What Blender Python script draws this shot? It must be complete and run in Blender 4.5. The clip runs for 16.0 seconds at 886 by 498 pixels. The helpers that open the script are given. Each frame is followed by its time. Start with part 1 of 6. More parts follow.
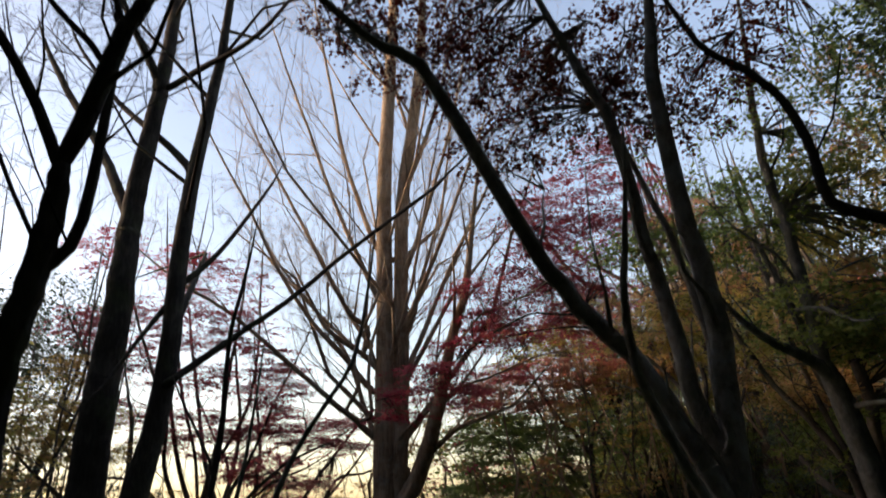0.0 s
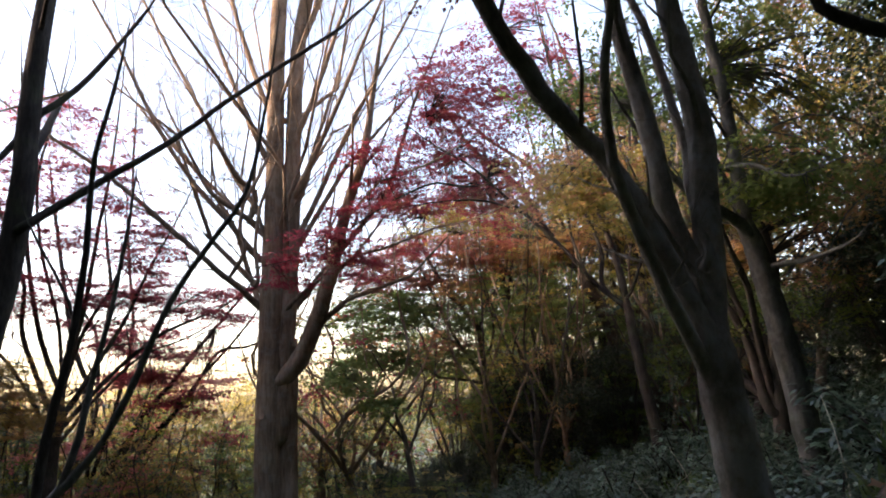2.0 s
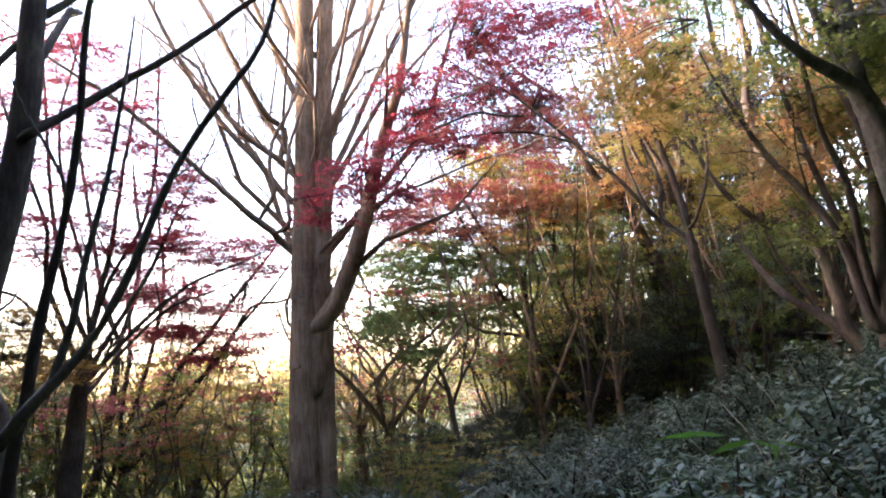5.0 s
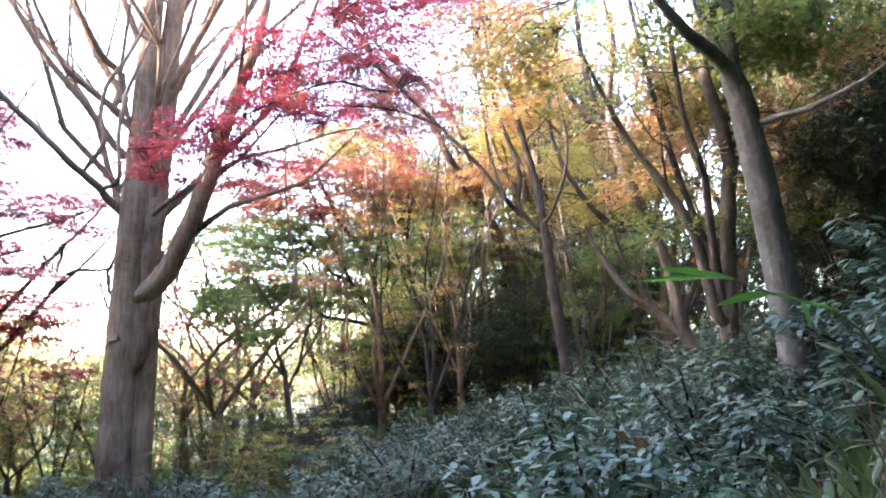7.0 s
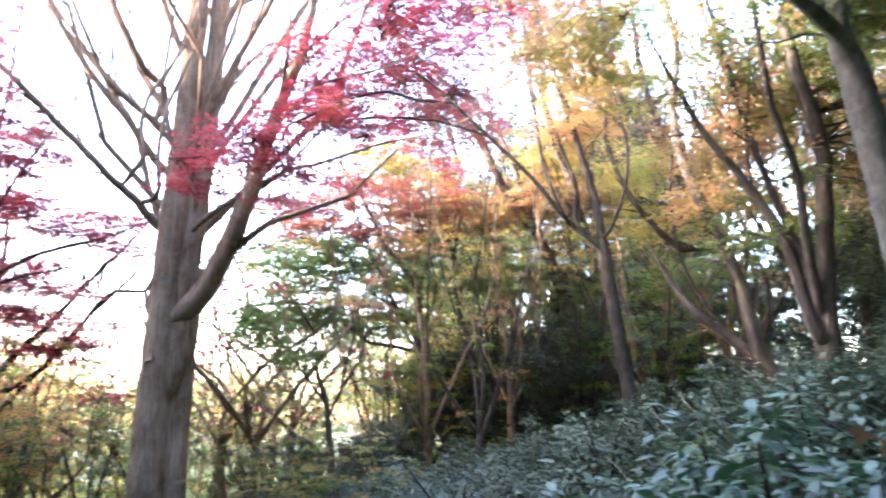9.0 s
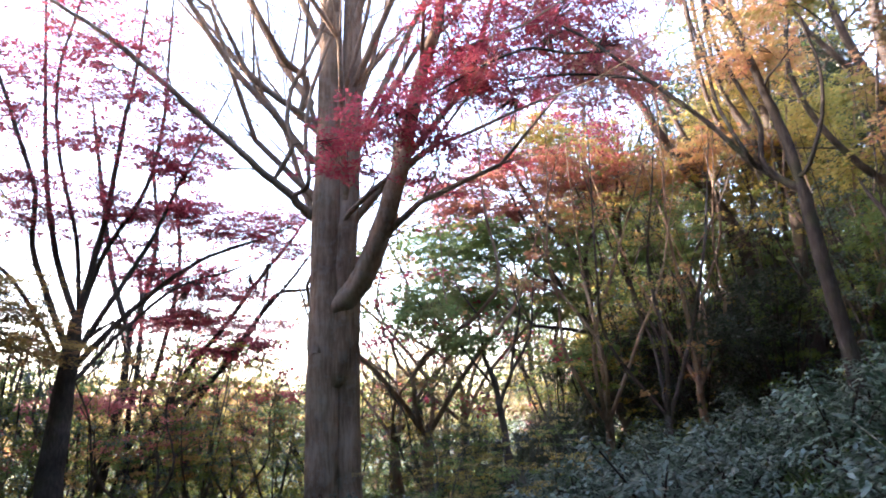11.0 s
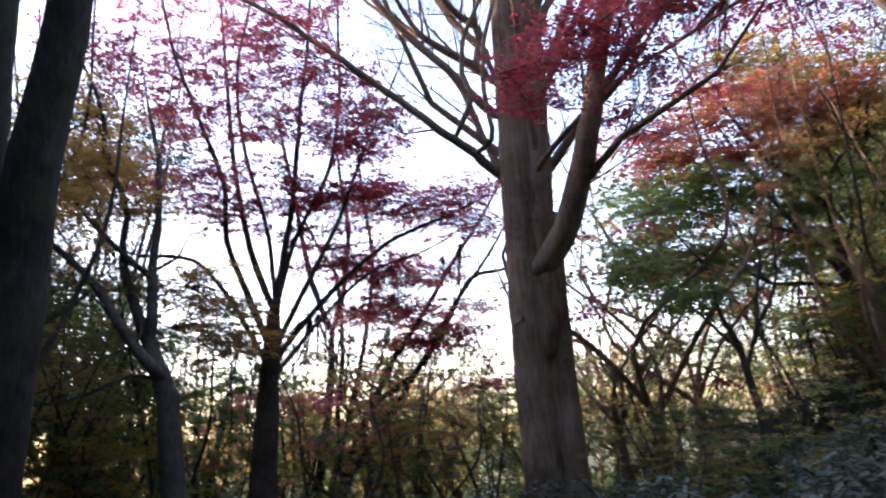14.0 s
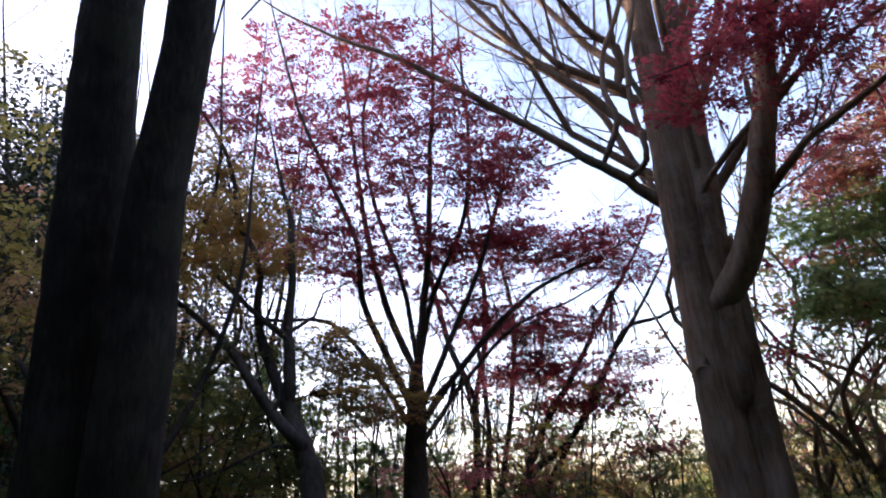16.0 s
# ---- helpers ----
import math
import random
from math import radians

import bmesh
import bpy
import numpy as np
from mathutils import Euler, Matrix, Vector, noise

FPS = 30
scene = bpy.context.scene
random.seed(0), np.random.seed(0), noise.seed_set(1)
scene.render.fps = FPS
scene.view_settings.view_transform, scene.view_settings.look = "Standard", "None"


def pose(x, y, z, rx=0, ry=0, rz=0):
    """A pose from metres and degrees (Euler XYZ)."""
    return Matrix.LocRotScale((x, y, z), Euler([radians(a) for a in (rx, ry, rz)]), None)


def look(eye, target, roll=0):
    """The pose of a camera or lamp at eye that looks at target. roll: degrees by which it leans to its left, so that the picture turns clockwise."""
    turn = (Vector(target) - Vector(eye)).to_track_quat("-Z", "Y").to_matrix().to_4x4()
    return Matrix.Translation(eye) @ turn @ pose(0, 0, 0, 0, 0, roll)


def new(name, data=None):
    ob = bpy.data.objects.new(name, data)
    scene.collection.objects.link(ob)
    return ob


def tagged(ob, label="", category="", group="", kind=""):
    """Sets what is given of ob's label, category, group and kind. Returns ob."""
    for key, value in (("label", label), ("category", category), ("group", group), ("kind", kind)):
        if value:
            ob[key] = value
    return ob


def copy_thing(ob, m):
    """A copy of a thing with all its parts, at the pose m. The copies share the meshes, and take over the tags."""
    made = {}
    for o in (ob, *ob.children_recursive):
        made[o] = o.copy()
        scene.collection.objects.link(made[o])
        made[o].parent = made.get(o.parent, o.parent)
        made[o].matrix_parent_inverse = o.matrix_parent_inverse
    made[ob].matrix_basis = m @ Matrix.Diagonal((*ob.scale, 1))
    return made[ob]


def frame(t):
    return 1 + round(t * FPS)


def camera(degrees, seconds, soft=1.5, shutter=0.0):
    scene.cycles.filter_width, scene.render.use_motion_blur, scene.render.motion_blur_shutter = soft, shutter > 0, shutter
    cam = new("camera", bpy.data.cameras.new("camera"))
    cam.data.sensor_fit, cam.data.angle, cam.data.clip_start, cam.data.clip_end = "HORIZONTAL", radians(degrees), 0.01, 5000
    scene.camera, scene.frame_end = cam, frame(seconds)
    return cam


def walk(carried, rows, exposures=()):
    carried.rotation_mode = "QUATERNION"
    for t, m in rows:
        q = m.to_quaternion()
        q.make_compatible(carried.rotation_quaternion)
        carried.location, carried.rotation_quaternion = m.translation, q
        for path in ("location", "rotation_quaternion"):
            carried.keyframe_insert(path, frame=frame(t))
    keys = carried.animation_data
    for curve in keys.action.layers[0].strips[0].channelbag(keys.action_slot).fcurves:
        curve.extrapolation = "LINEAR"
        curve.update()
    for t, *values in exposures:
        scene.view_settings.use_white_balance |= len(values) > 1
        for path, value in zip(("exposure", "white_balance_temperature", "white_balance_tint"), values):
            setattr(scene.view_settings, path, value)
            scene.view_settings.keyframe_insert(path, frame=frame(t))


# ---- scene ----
cam = camera(62.0, 16.0, soft=1.8, shutter=0.5)
PATH = [
    (0, (0.438, -0.239, 2.815), (0.339, 1.641, 3.490), -3.5),
    (0.5, (0.333, -0.011, 2.759), (0.314, 1.892, 3.373), -3.3),
    (1, (0.189, 0.197, 2.674), (0.380, 2.103, 3.249), -3.2),
    (1.5, (0.166, 0.407, 2.607), (0.387, 2.348, 3.036), -2.2),
    (2, (0.184, 0.648, 2.566), (0.375, 2.602, 2.946), -3.0),
    (2.5, (0.191, 0.923, 2.469), (0.377, 2.878, 2.850), -0.8),
    (3, (0.182, 1.183, 2.422), (0.304, 3.140, 2.814), -0.2),
    (3.2, (0.164, 1.244, 2.361), (0.267, 3.200, 2.766), -0.4),
    (5.3, (0.082, 1.865, 1.894), (0.196, 3.834, 2.228), -4.0),
    (5.5, (0.083, 1.926, 1.865), (0.246, 3.888, 2.216), -3.5),
    (6, (0.090, 2.083, 1.803), (0.393, 4.028, 2.157), -2.8),
    (6.5, (0.102, 2.246, 1.753), (0.523, 4.174, 2.078), -2.0),
    (7, (0.118, 2.418, 1.711), (0.615, 4.328, 2.034), -0.7),
    (7.5, (0.137, 2.598, 1.676), (0.662, 4.493, 2.040), -0.4),
    (8, (0.158, 2.787, 1.644), (0.646, 4.690, 2.018), -0.2),
    (8.5, (0.178, 2.986, 1.611), (0.641, 4.890, 2.013), -0.2),
    (9, (0.196, 3.195, 1.575), (0.575, 5.114, 1.991), 0.1),
    (9.5, (0.211, 3.412, 1.533), (0.336, 5.359, 1.972), 1.6),
    (9.7, (0.215, 3.501, 1.514), (0.295, 5.452, 1.947), 0.9),
    (11.8, (0.176, 4.499, 1.231), (0.094, 6.452, 1.652), -3.7),
    (12, (0.160, 4.597, 1.197), (0.042, 6.547, 1.627), -3.4),
    (12.5, (0.110, 4.842, 1.109), (-0.109, 6.791, 1.500), -1.9),
    (13, (0.042, 5.084, 1.021), (-0.268, 7.021, 1.412), -2.2),
    (13.5, (-0.049, 5.320, 0.939), (-0.477, 7.223, 1.383), -4.0),
    (14, (-0.163, 5.548, 0.871), (-0.703, 7.411, 1.360), -5.2),
    (14.5, (-0.305, 5.764, 0.827), (-0.965, 7.565, 1.392), -6.7),
    (15, (-0.505, 5.994, 0.817), (-1.257, 7.746, 1.422), -6.9),
    (15.5, (-0.705, 6.224, 0.807), (-1.493, 7.946, 1.451), -7.5),
    (16, (-0.905, 6.454, 0.797), (-1.704, 8.142, 1.514), -6.6),
]
EXPOSURES = [(0, 1.95, 7700, 22), (0.5, 1.9, 7700, 22), (1, 2.0, 7300, 22), (1.5, 2.4, 7300, 25), (2, 3.1, 7200, 28), (3, 4.05, 7150, 32), (5.5, 4.15, 6900, 31), (6.5, 4.6, 6450, 27), (7, 5.15, 6400, 26), (9, 5.3, 6250, 26), (9.7, 4.95, 6200, 27), (12, 4.1, 6350, 30), (12.5, 4.0, 6400, 30), (14, 3.45, 6450, 31), (15, 2.9, 6500, 32), (16, 2.75, 6500, 32)]
walk(cam, [(t, look(eye, target, roll)) for t, eye, target, roll in PATH], EXPOSURES)

# ---- light ----
world = bpy.data.worlds.new("sky")
scene.world = world
world.use_nodes = True
wn, wl = world.node_tree.nodes, world.node_tree.links
sky = wn.new("ShaderNodeTexSky")
sky.sky_type, sky.sun_disc = "NISHITA", False
SUN_EL, SUN_AZ = 13.0, -90.0
sky.sun_elevation, sky.sun_rotation = radians(SUN_EL), radians(SUN_AZ)
sky.air_density, sky.dust_density, sky.ozone_density = 1.0, 1.8, 1.2
wn["Background"].inputs["Strength"].default_value = 0.125
wl.new(sky.outputs[0], wn["Background"].inputs[0])
sun = new("sun", bpy.data.lights.new("sun", "SUN"))
sun.data.energy, sun.data.angle, sun.data.color = 1.3, radians(0.6), (1.0, 0.88, 0.74)
sd = Vector((math.sin(radians(SUN_AZ)) * math.cos(radians(SUN_EL)), math.cos(radians(SUN_AZ)) * math.cos(radians(SUN_EL)), math.sin(radians(SUN_EL))))
sun.matrix_world = look((0, 0, 40), Vector((0, 0, 40)) - sd)

# ---- materials ----
def nodes_of(name):
    m = bpy.data.materials.new(name)
    m.use_nodes = True
    return m, m.node_tree.nodes, m.node_tree.links, m.node_tree.nodes["Principled BSDF"]


def ramp(nd, stops):
    r = nd.new("ShaderNodeValToRGB")
    while len(r.color_ramp.elements) < len(stops):
        r.color_ramp.elements.new(0.5)
    for e, (p, c) in zip(r.color_ramp.elements, stops):
        e.position, e.color = p, (*c, 1)
    return r


def bark_material(name, dark, mid, light, scale=5.0, stretch=0.22, bump=0.5, moss=0.0, lichen=0.0):
    m, nd, ln, bs = nodes_of(name)
    tc = nd.new("ShaderNodeTexCoord")
    mp = nd.new("ShaderNodeMapping")
    mp.inputs["Scale"].default_value = (1, 1, stretch)
    ln.new(tc.outputs["Object"], mp.inputs[0])
    n1 = nd.new("ShaderNodeTexNoise")
    n1.inputs["Scale"].default_value, n1.inputs["Detail"].default_value, n1.inputs["Roughness"].default_value = scale * 4, 8, 0.7
    ln.new(mp.outputs[0], n1.inputs["Vector"])
    n2 = nd.new("ShaderNodeTexNoise")
    n2.inputs["Scale"].default_value, n2.inputs["Detail"].default_value = scale * 0.35, 4
    ln.new(tc.outputs["Object"], n2.inputs["Vector"])
    add = nd.new("ShaderNodeMath")
    add.operation = "MULTIPLY_ADD"
    add.inputs[1].default_value = 0.55
    ln.new(n2.outputs[0], add.inputs[0])
    mul = nd.new("ShaderNodeMath")
    mul.operation = "MULTIPLY"
    mul.inputs[1].default_value = 0.5
    ln.new(n1.outputs[0], mul.inputs[0])
    ln.new(mul.outputs[0], add.inputs[2])
    r = ramp(nd, [(0.36, dark), (0.52, mid), (0.66, light)])
    ln.new(add.outputs[0], r.inputs[0])
    out = r.outputs[0]
    if moss:
        n3 = nd.new("ShaderNodeTexNoise")
        n3.inputs["Scale"].default_value, n3.inputs["Detail"].default_value = 2.3, 6
        ln.new(tc.outputs["Object"], n3.inputs["Vector"])
        rr = ramp(nd, [(0.52, (0, 0, 0)), (0.68, (moss, moss, moss))])
        ln.new(n3.outputs[0], rr.inputs[0])
        mx = nd.new("ShaderNodeMix")
        mx.data_type = "RGBA"
        ln.new(rr.outputs[0], mx.inputs["Factor"])
        ln.new(out, mx.inputs["A"])
        mx.inputs["B"].default_value = (0.10, 0.12, 0.05, 1)
        out = mx.outputs["Result"]
    if lichen:
        n4 = nd.new("ShaderNodeTexNoise")
        n4.inputs["Scale"].default_value, n4.inputs["Detail"].default_value, n4.inputs["Roughness"].default_value = 6.5, 7, 0.62
        ln.new(tc.outputs["Object"], n4.inputs["Vector"])
        rl = ramp(nd, [(0.5, (0, 0, 0)), (0.58, (lichen, lichen, lichen))])
        ln.new(n4.outputs[0], rl.inputs[0])
        ml = nd.new("ShaderNodeMix")
        ml.data_type = "RGBA"
        ln.new(rl.outputs[0], ml.inputs["Factor"])
        ln.new(out, ml.inputs["A"])
        ml.inputs["B"].default_value = (0.34, 0.33, 0.29, 1)
        out = ml.outputs["Result"]
    ln.new(out, bs.inputs["Base Color"])
    bs.inputs["Roughness"].default_value = 0.85
    bs.inputs["Specular IOR Level"].default_value = 0.15
    bp = nd.new("ShaderNodeBump")
    bp.inputs["Strength"].default_value, bp.inputs["Distance"].default_value = bump, 0.03
    ln.new(n1.outputs[0], bp.inputs["Height"])
    ln.new(bp.outputs[0], bs.inputs["Normal"])
    return m


def leaf_material(name, colours, glow=0.45, rough=0.5, spec=0.3, patch=1.2):
    """Thin leaves that let light through; each leaf has its own tint, whole sprays drift in hue."""
    m, nd, ln, bs = nodes_of(name)
    geo = nd.new("ShaderNodeNewGeometry")
    tc = nd.new("ShaderNodeTexCoord")
    n = nd.new("ShaderNodeTexNoise")
    n.inputs["Scale"].default_value, n.inputs["Detail"].default_value = patch, 3
    ln.new(tc.outputs["Object"], n.inputs["Vector"])
    mixf = nd.new("ShaderNodeMath")
    mixf.operation = "MULTIPLY_ADD"
    mixf.inputs[1].default_value = 0.45
    ln.new(geo.outputs["Random Per Island"], mixf.inputs[0])
    sc = nd.new("ShaderNodeMath")
    sc.operation = "MULTIPLY_ADD"
    sc.inputs[1].default_value, sc.inputs[2].default_value = 1.5, -0.48
    ln.new(n.outputs[0], sc.inputs[0])
    ln.new(sc.outputs[0], mixf.inputs[2])
    r = ramp(nd, [(i / (len(colours) - 1), c) for i, c in enumerate(colours)])
    ln.new(mixf.outputs[0], r.inputs[0])
    ln.new(r.outputs[0], bs.inputs["Base Color"])
    bs.inputs["Roughness"].default_value = rough
    bs.inputs["Specular IOR Level"].default_value = spec
    tr = nd.new("ShaderNodeBsdfTranslucent")
    ln.new(r.outputs[0], tr.inputs["Color"])
    mx = nd.new("ShaderNodeMixShader")
    mx.inputs[0].default_value = glow
    ln.new(bs.outputs[0], mx.inputs[1])
    ln.new(tr.outputs[0], mx.inputs[2])
    ln.new(mx.outputs[0], nd["Material Output"].inputs["Surface"])
    return m


BARK_PALE = bark_material("bark_pale_grey", (0.085, 0.054, 0.034), (0.25, 0.172, 0.112), (0.42, 0.31, 0.215), 4.5, 0.14, 0.6, 0.25, 0.22)
BARK_DARK = bark_material("bark_dark_brown", (0.022, 0.018, 0.014), (0.048, 0.039, 0.031), (0.094, 0.078, 0.065), 6.0, 0.25, 0.7, 0.3)
BARK_MAPLE = bark_material("bark_maple", (0.042, 0.033, 0.027), (0.09, 0.073, 0.06), (0.155, 0.13, 0.107), 7.0, 0.35, 0.4, 0.35)
BARK_GREY = bark_material("bark_mottled_grey", (0.05, 0.047, 0.039), (0.10, 0.096, 0.082), (0.185, 0.18, 0.158), 5.0, 0.4, 0.6, 0.4, 0.16)
BARK_MOTTLED = bark_material("bark_mottled_pale", (0.11, 0.09, 0.066), (0.25, 0.21, 0.165), (0.44, 0.385, 0.31), 6.0, 0.55, 1.0, 0.35, 0.6)
LEAF_RED = leaf_material("maple_leaf_crimson", [(0.19, 0.035, 0.055), (0.33, 0.065, 0.085), (0.43, 0.10, 0.11), (0.46, 0.16, 0.105)], 0.7)
LEAF_CORAL = leaf_material("maple_leaf_coral", [(0.38, 0.10, 0.10), (0.45, 0.16, 0.125), (0.46, 0.22, 0.14), (0.38, 0.26, 0.125)], 0.72)
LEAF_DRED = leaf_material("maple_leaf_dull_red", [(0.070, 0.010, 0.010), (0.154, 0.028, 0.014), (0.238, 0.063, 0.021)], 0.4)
LEAF_ORA = leaf_material("maple_leaf_orange", [(0.46, 0.18, 0.12), (0.50, 0.27, 0.13), (0.46, 0.33, 0.13), (0.31, 0.30, 0.11)], 0.72)
LEAF_YEL = leaf_material("maple_leaf_yellow", [(0.192, 0.221, 0.067), (0.346, 0.317, 0.086), (0.480, 0.365, 0.096), (0.480, 0.278, 0.096)], 0.72)
LEAF_GRN = leaf_material("maple_leaf_green", [(0.095, 0.155, 0.045), (0.16, 0.22, 0.06), (0.235, 0.27, 0.078), (0.31, 0.26, 0.09)], 0.8)
LEAF_EVG = leaf_material("evergreen_leaf", [(0.013, 0.025, 0.010), (0.025, 0.045, 0.015), (0.049, 0.070, 0.021)], 0.25, 0.35, 0.5)
LEAF_GOLD = leaf_material("far_leaf_gold", [(0.34, 0.22, 0.10), (0.48, 0.36, 0.14), (0.52, 0.44, 0.18), (0.34, 0.36, 0.14)], 0.5, patch=0.3)
LEAF_CRIM = leaf_material("maple_leaf_carmine", [(0.22, 0.03, 0.052), (0.34, 0.054, 0.074), (0.45, 0.09, 0.098), (0.50, 0.155, 0.115)], 0.66)
LEAF_BLUSH = leaf_material("maple_leaf_rose", [(0.50, 0.13, 0.15), (0.62, 0.20, 0.19), (0.66, 0.28, 0.22)], 0.75)
LEAF_RUST = leaf_material("maple_leaf_rust", [(0.46, 0.17, 0.10), (0.52, 0.26, 0.12), (0.46, 0.32, 0.12), (0.30, 0.27, 0.09)], 0.72)
LEAF_LIME = leaf_material("maple_leaf_light_green", [(0.11, 0.20, 0.07), (0.18, 0.285, 0.095), (0.26, 0.33, 0.12), (0.34, 0.31, 0.13)], 0.8)
LEAF_OCHRE = leaf_material("maple_leaf_ochre", [(0.34, 0.21, 0.07), (0.46, 0.30, 0.09), (0.54, 0.33, 0.10), (0.37, 0.33, 0.10)], 0.78)
LEAF_OLIVE = leaf_material("maple_leaf_olive", [(0.10, 0.14, 0.04), (0.17, 0.20, 0.06), (0.27, 0.24, 0.08)], 0.65)
LEAF_SHRUB = leaf_material("shrub_leaf_glossy", [(0.03, 0.058, 0.032), (0.06, 0.105, 0.06), (0.095, 0.155, 0.09), (0.17, 0.22, 0.14)], 0.2, 0.34, 0.6)
LEAF_GRASS = leaf_material("grass_blade", [(0.06, 0.11, 0.03), (0.11, 0.17, 0.05), (0.20, 0.23, 0.10)], 0.4, 0.45)
LEAF_BRIGHT = leaf_material("fresh_bamboo_leaf", [(0.08, 0.26, 0.03), (0.12, 0.34, 0.04)], 0.5, 0.45)
LEAF_LEATHER = leaf_material("large_leathery_leaf", [(0.025, 0.065, 0.025), (0.05, 0.115, 0.045), (0.08, 0.16, 0.065), (0.14, 0.20, 0.11)], 0.2, 0.3, 0.75)
LEAF_SILVER = leaf_material("pale_shrub_leaf", [(0.04, 0.07, 0.04), (0.07, 0.11, 0.065), (0.11, 0.155, 0.10), (0.16, 0.20, 0.14)], 0.25, 0.36, 0.6)
LEAF_SASA = leaf_material("dwarf_bamboo_leaf", [(0.09, 0.14, 0.06), (0.15, 0.21, 0.09), (0.22, 0.26, 0.14)], 0.35, 0.4, 0.5)
LEAF_PALE = leaf_material("bleached_leaf_edge", [(0.36, 0.34, 0.24), (0.50, 0.47, 0.36)], 0.3, 0.6)
LEAF_DEAD = leaf_material("dead_leaf", [(0.10, 0.055, 0.03), (0.22, 0.12, 0.06), (0.34, 0.20, 0.12)], 0.25, 0.7)


def soil_material():
    m, nd, ln, bs = nodes_of("forest_soil")
    tc = nd.new("ShaderNodeTexCoord")
    a = nd.new("ShaderNodeTexNoise")
    a.inputs["Scale"].default_value, a.inputs["Detail"].default_value, a.inputs["Roughness"].default_value = 9, 9, 0.75
    b = nd.new("ShaderNodeTexNoise")
    b.inputs["Scale"].default_value, b.inputs["Detail"].default_value = 0.5, 5
    ln.new(tc.outputs["Object"], a.inputs["Vector"])
    ln.new(tc.outputs["Object"], b.inputs["Vector"])
    ra = ramp(nd, [(0.35, (0.035, 0.027, 0.018)), (0.5, (0.09, 0.065, 0.04)), (0.68, (0.17, 0.115, 0.065))])
    rb = ramp(nd, [(0.4, (0.03, 0.055, 0.018)), (0.62, (0.085, 0.125, 0.035))])
    ln.new(a.outputs[0], ra.inputs[0])
    ln.new(a.outputs[0], rb.inputs[0])
    f = ramp(nd, [(0.38, (0, 0, 0)), (0.5, (1, 1, 1))])
    ln.new(b.outputs[0], f.inputs[0])
    mx = nd.new("ShaderNodeMix")
    mx.data_type = "RGBA"
    ln.new(f.outputs[0], mx.inputs["Factor"])
    ln.new(ra.outputs[0], mx.inputs["A"])
    ln.new(rb.outputs[0], mx.inputs["B"])
    ln.new(mx.outputs["Result"], bs.inputs["Base Color"])
    bs.inputs["Roughness"].default_value = 0.95
    bp = nd.new("ShaderNodeBump")
    bp.inputs["Strength"].default_value, bp.inputs["Distance"].default_value = 0.8, 0.05
    ln.new(a.outputs[0], bp.inputs["Height"])
    ln.new(bp.outputs[0], bs.inputs["Normal"])
    return m


SOIL = soil_material()

# ---- mesh helpers ----
rng = np.random.default_rng(7)


def mesh_of(name, verts, faces, smooth=True):
    me = bpy.data.meshes.new(name)
    verts = np.asarray(verts, np.float32)
    faces = np.asarray(faces, np.int32)
    k = faces.shape[1]
    me.vertices.add(len(verts))
    me.vertices.foreach_set("co", verts.ravel())
    me.loops.add(faces.size)
    me.loops.foreach_set("vertex_index", faces.ravel())
    me.polygons.add(len(faces))
    me.polygons.foreach_set("loop_start", np.arange(0, faces.size, k, dtype=np.int32))
    me.polygons.foreach_set("use_smooth", np.full(len(faces), smooth))
    me.update(calc_edges=True)
    return me


def part(name, me, material, parent, label="", kind=""):
    me.materials.append(material)
    ob = new(name, me)
    ob.parent = parent
    return tagged(ob, label, kind=kind)


def smooth_path(pts, n):
    """Points on a smooth curve through pts."""
    p = np.asarray(pts, float)
    if len(p) == 2:
        return p[0] + (p[1] - p[0]) * np.linspace(0, 1, n)[:, None]
    p = np.vstack([2 * p[0] - p[1], p, 2 * p[-1] - p[-2]])
    u = np.linspace(0, len(p) - 3 - 1e-6, n)
    i = u.astype(int)
    f = (u - i)[:, None]
    a, b, c, d = p[i], p[i + 1], p[i + 2], p[i + 3]
    return 0.5 * (2 * b + (c - a) * f + (2 * a - 5 * b + 4 * c - d) * f**2 + (3 * b - a - 3 * c + d) * f**3)


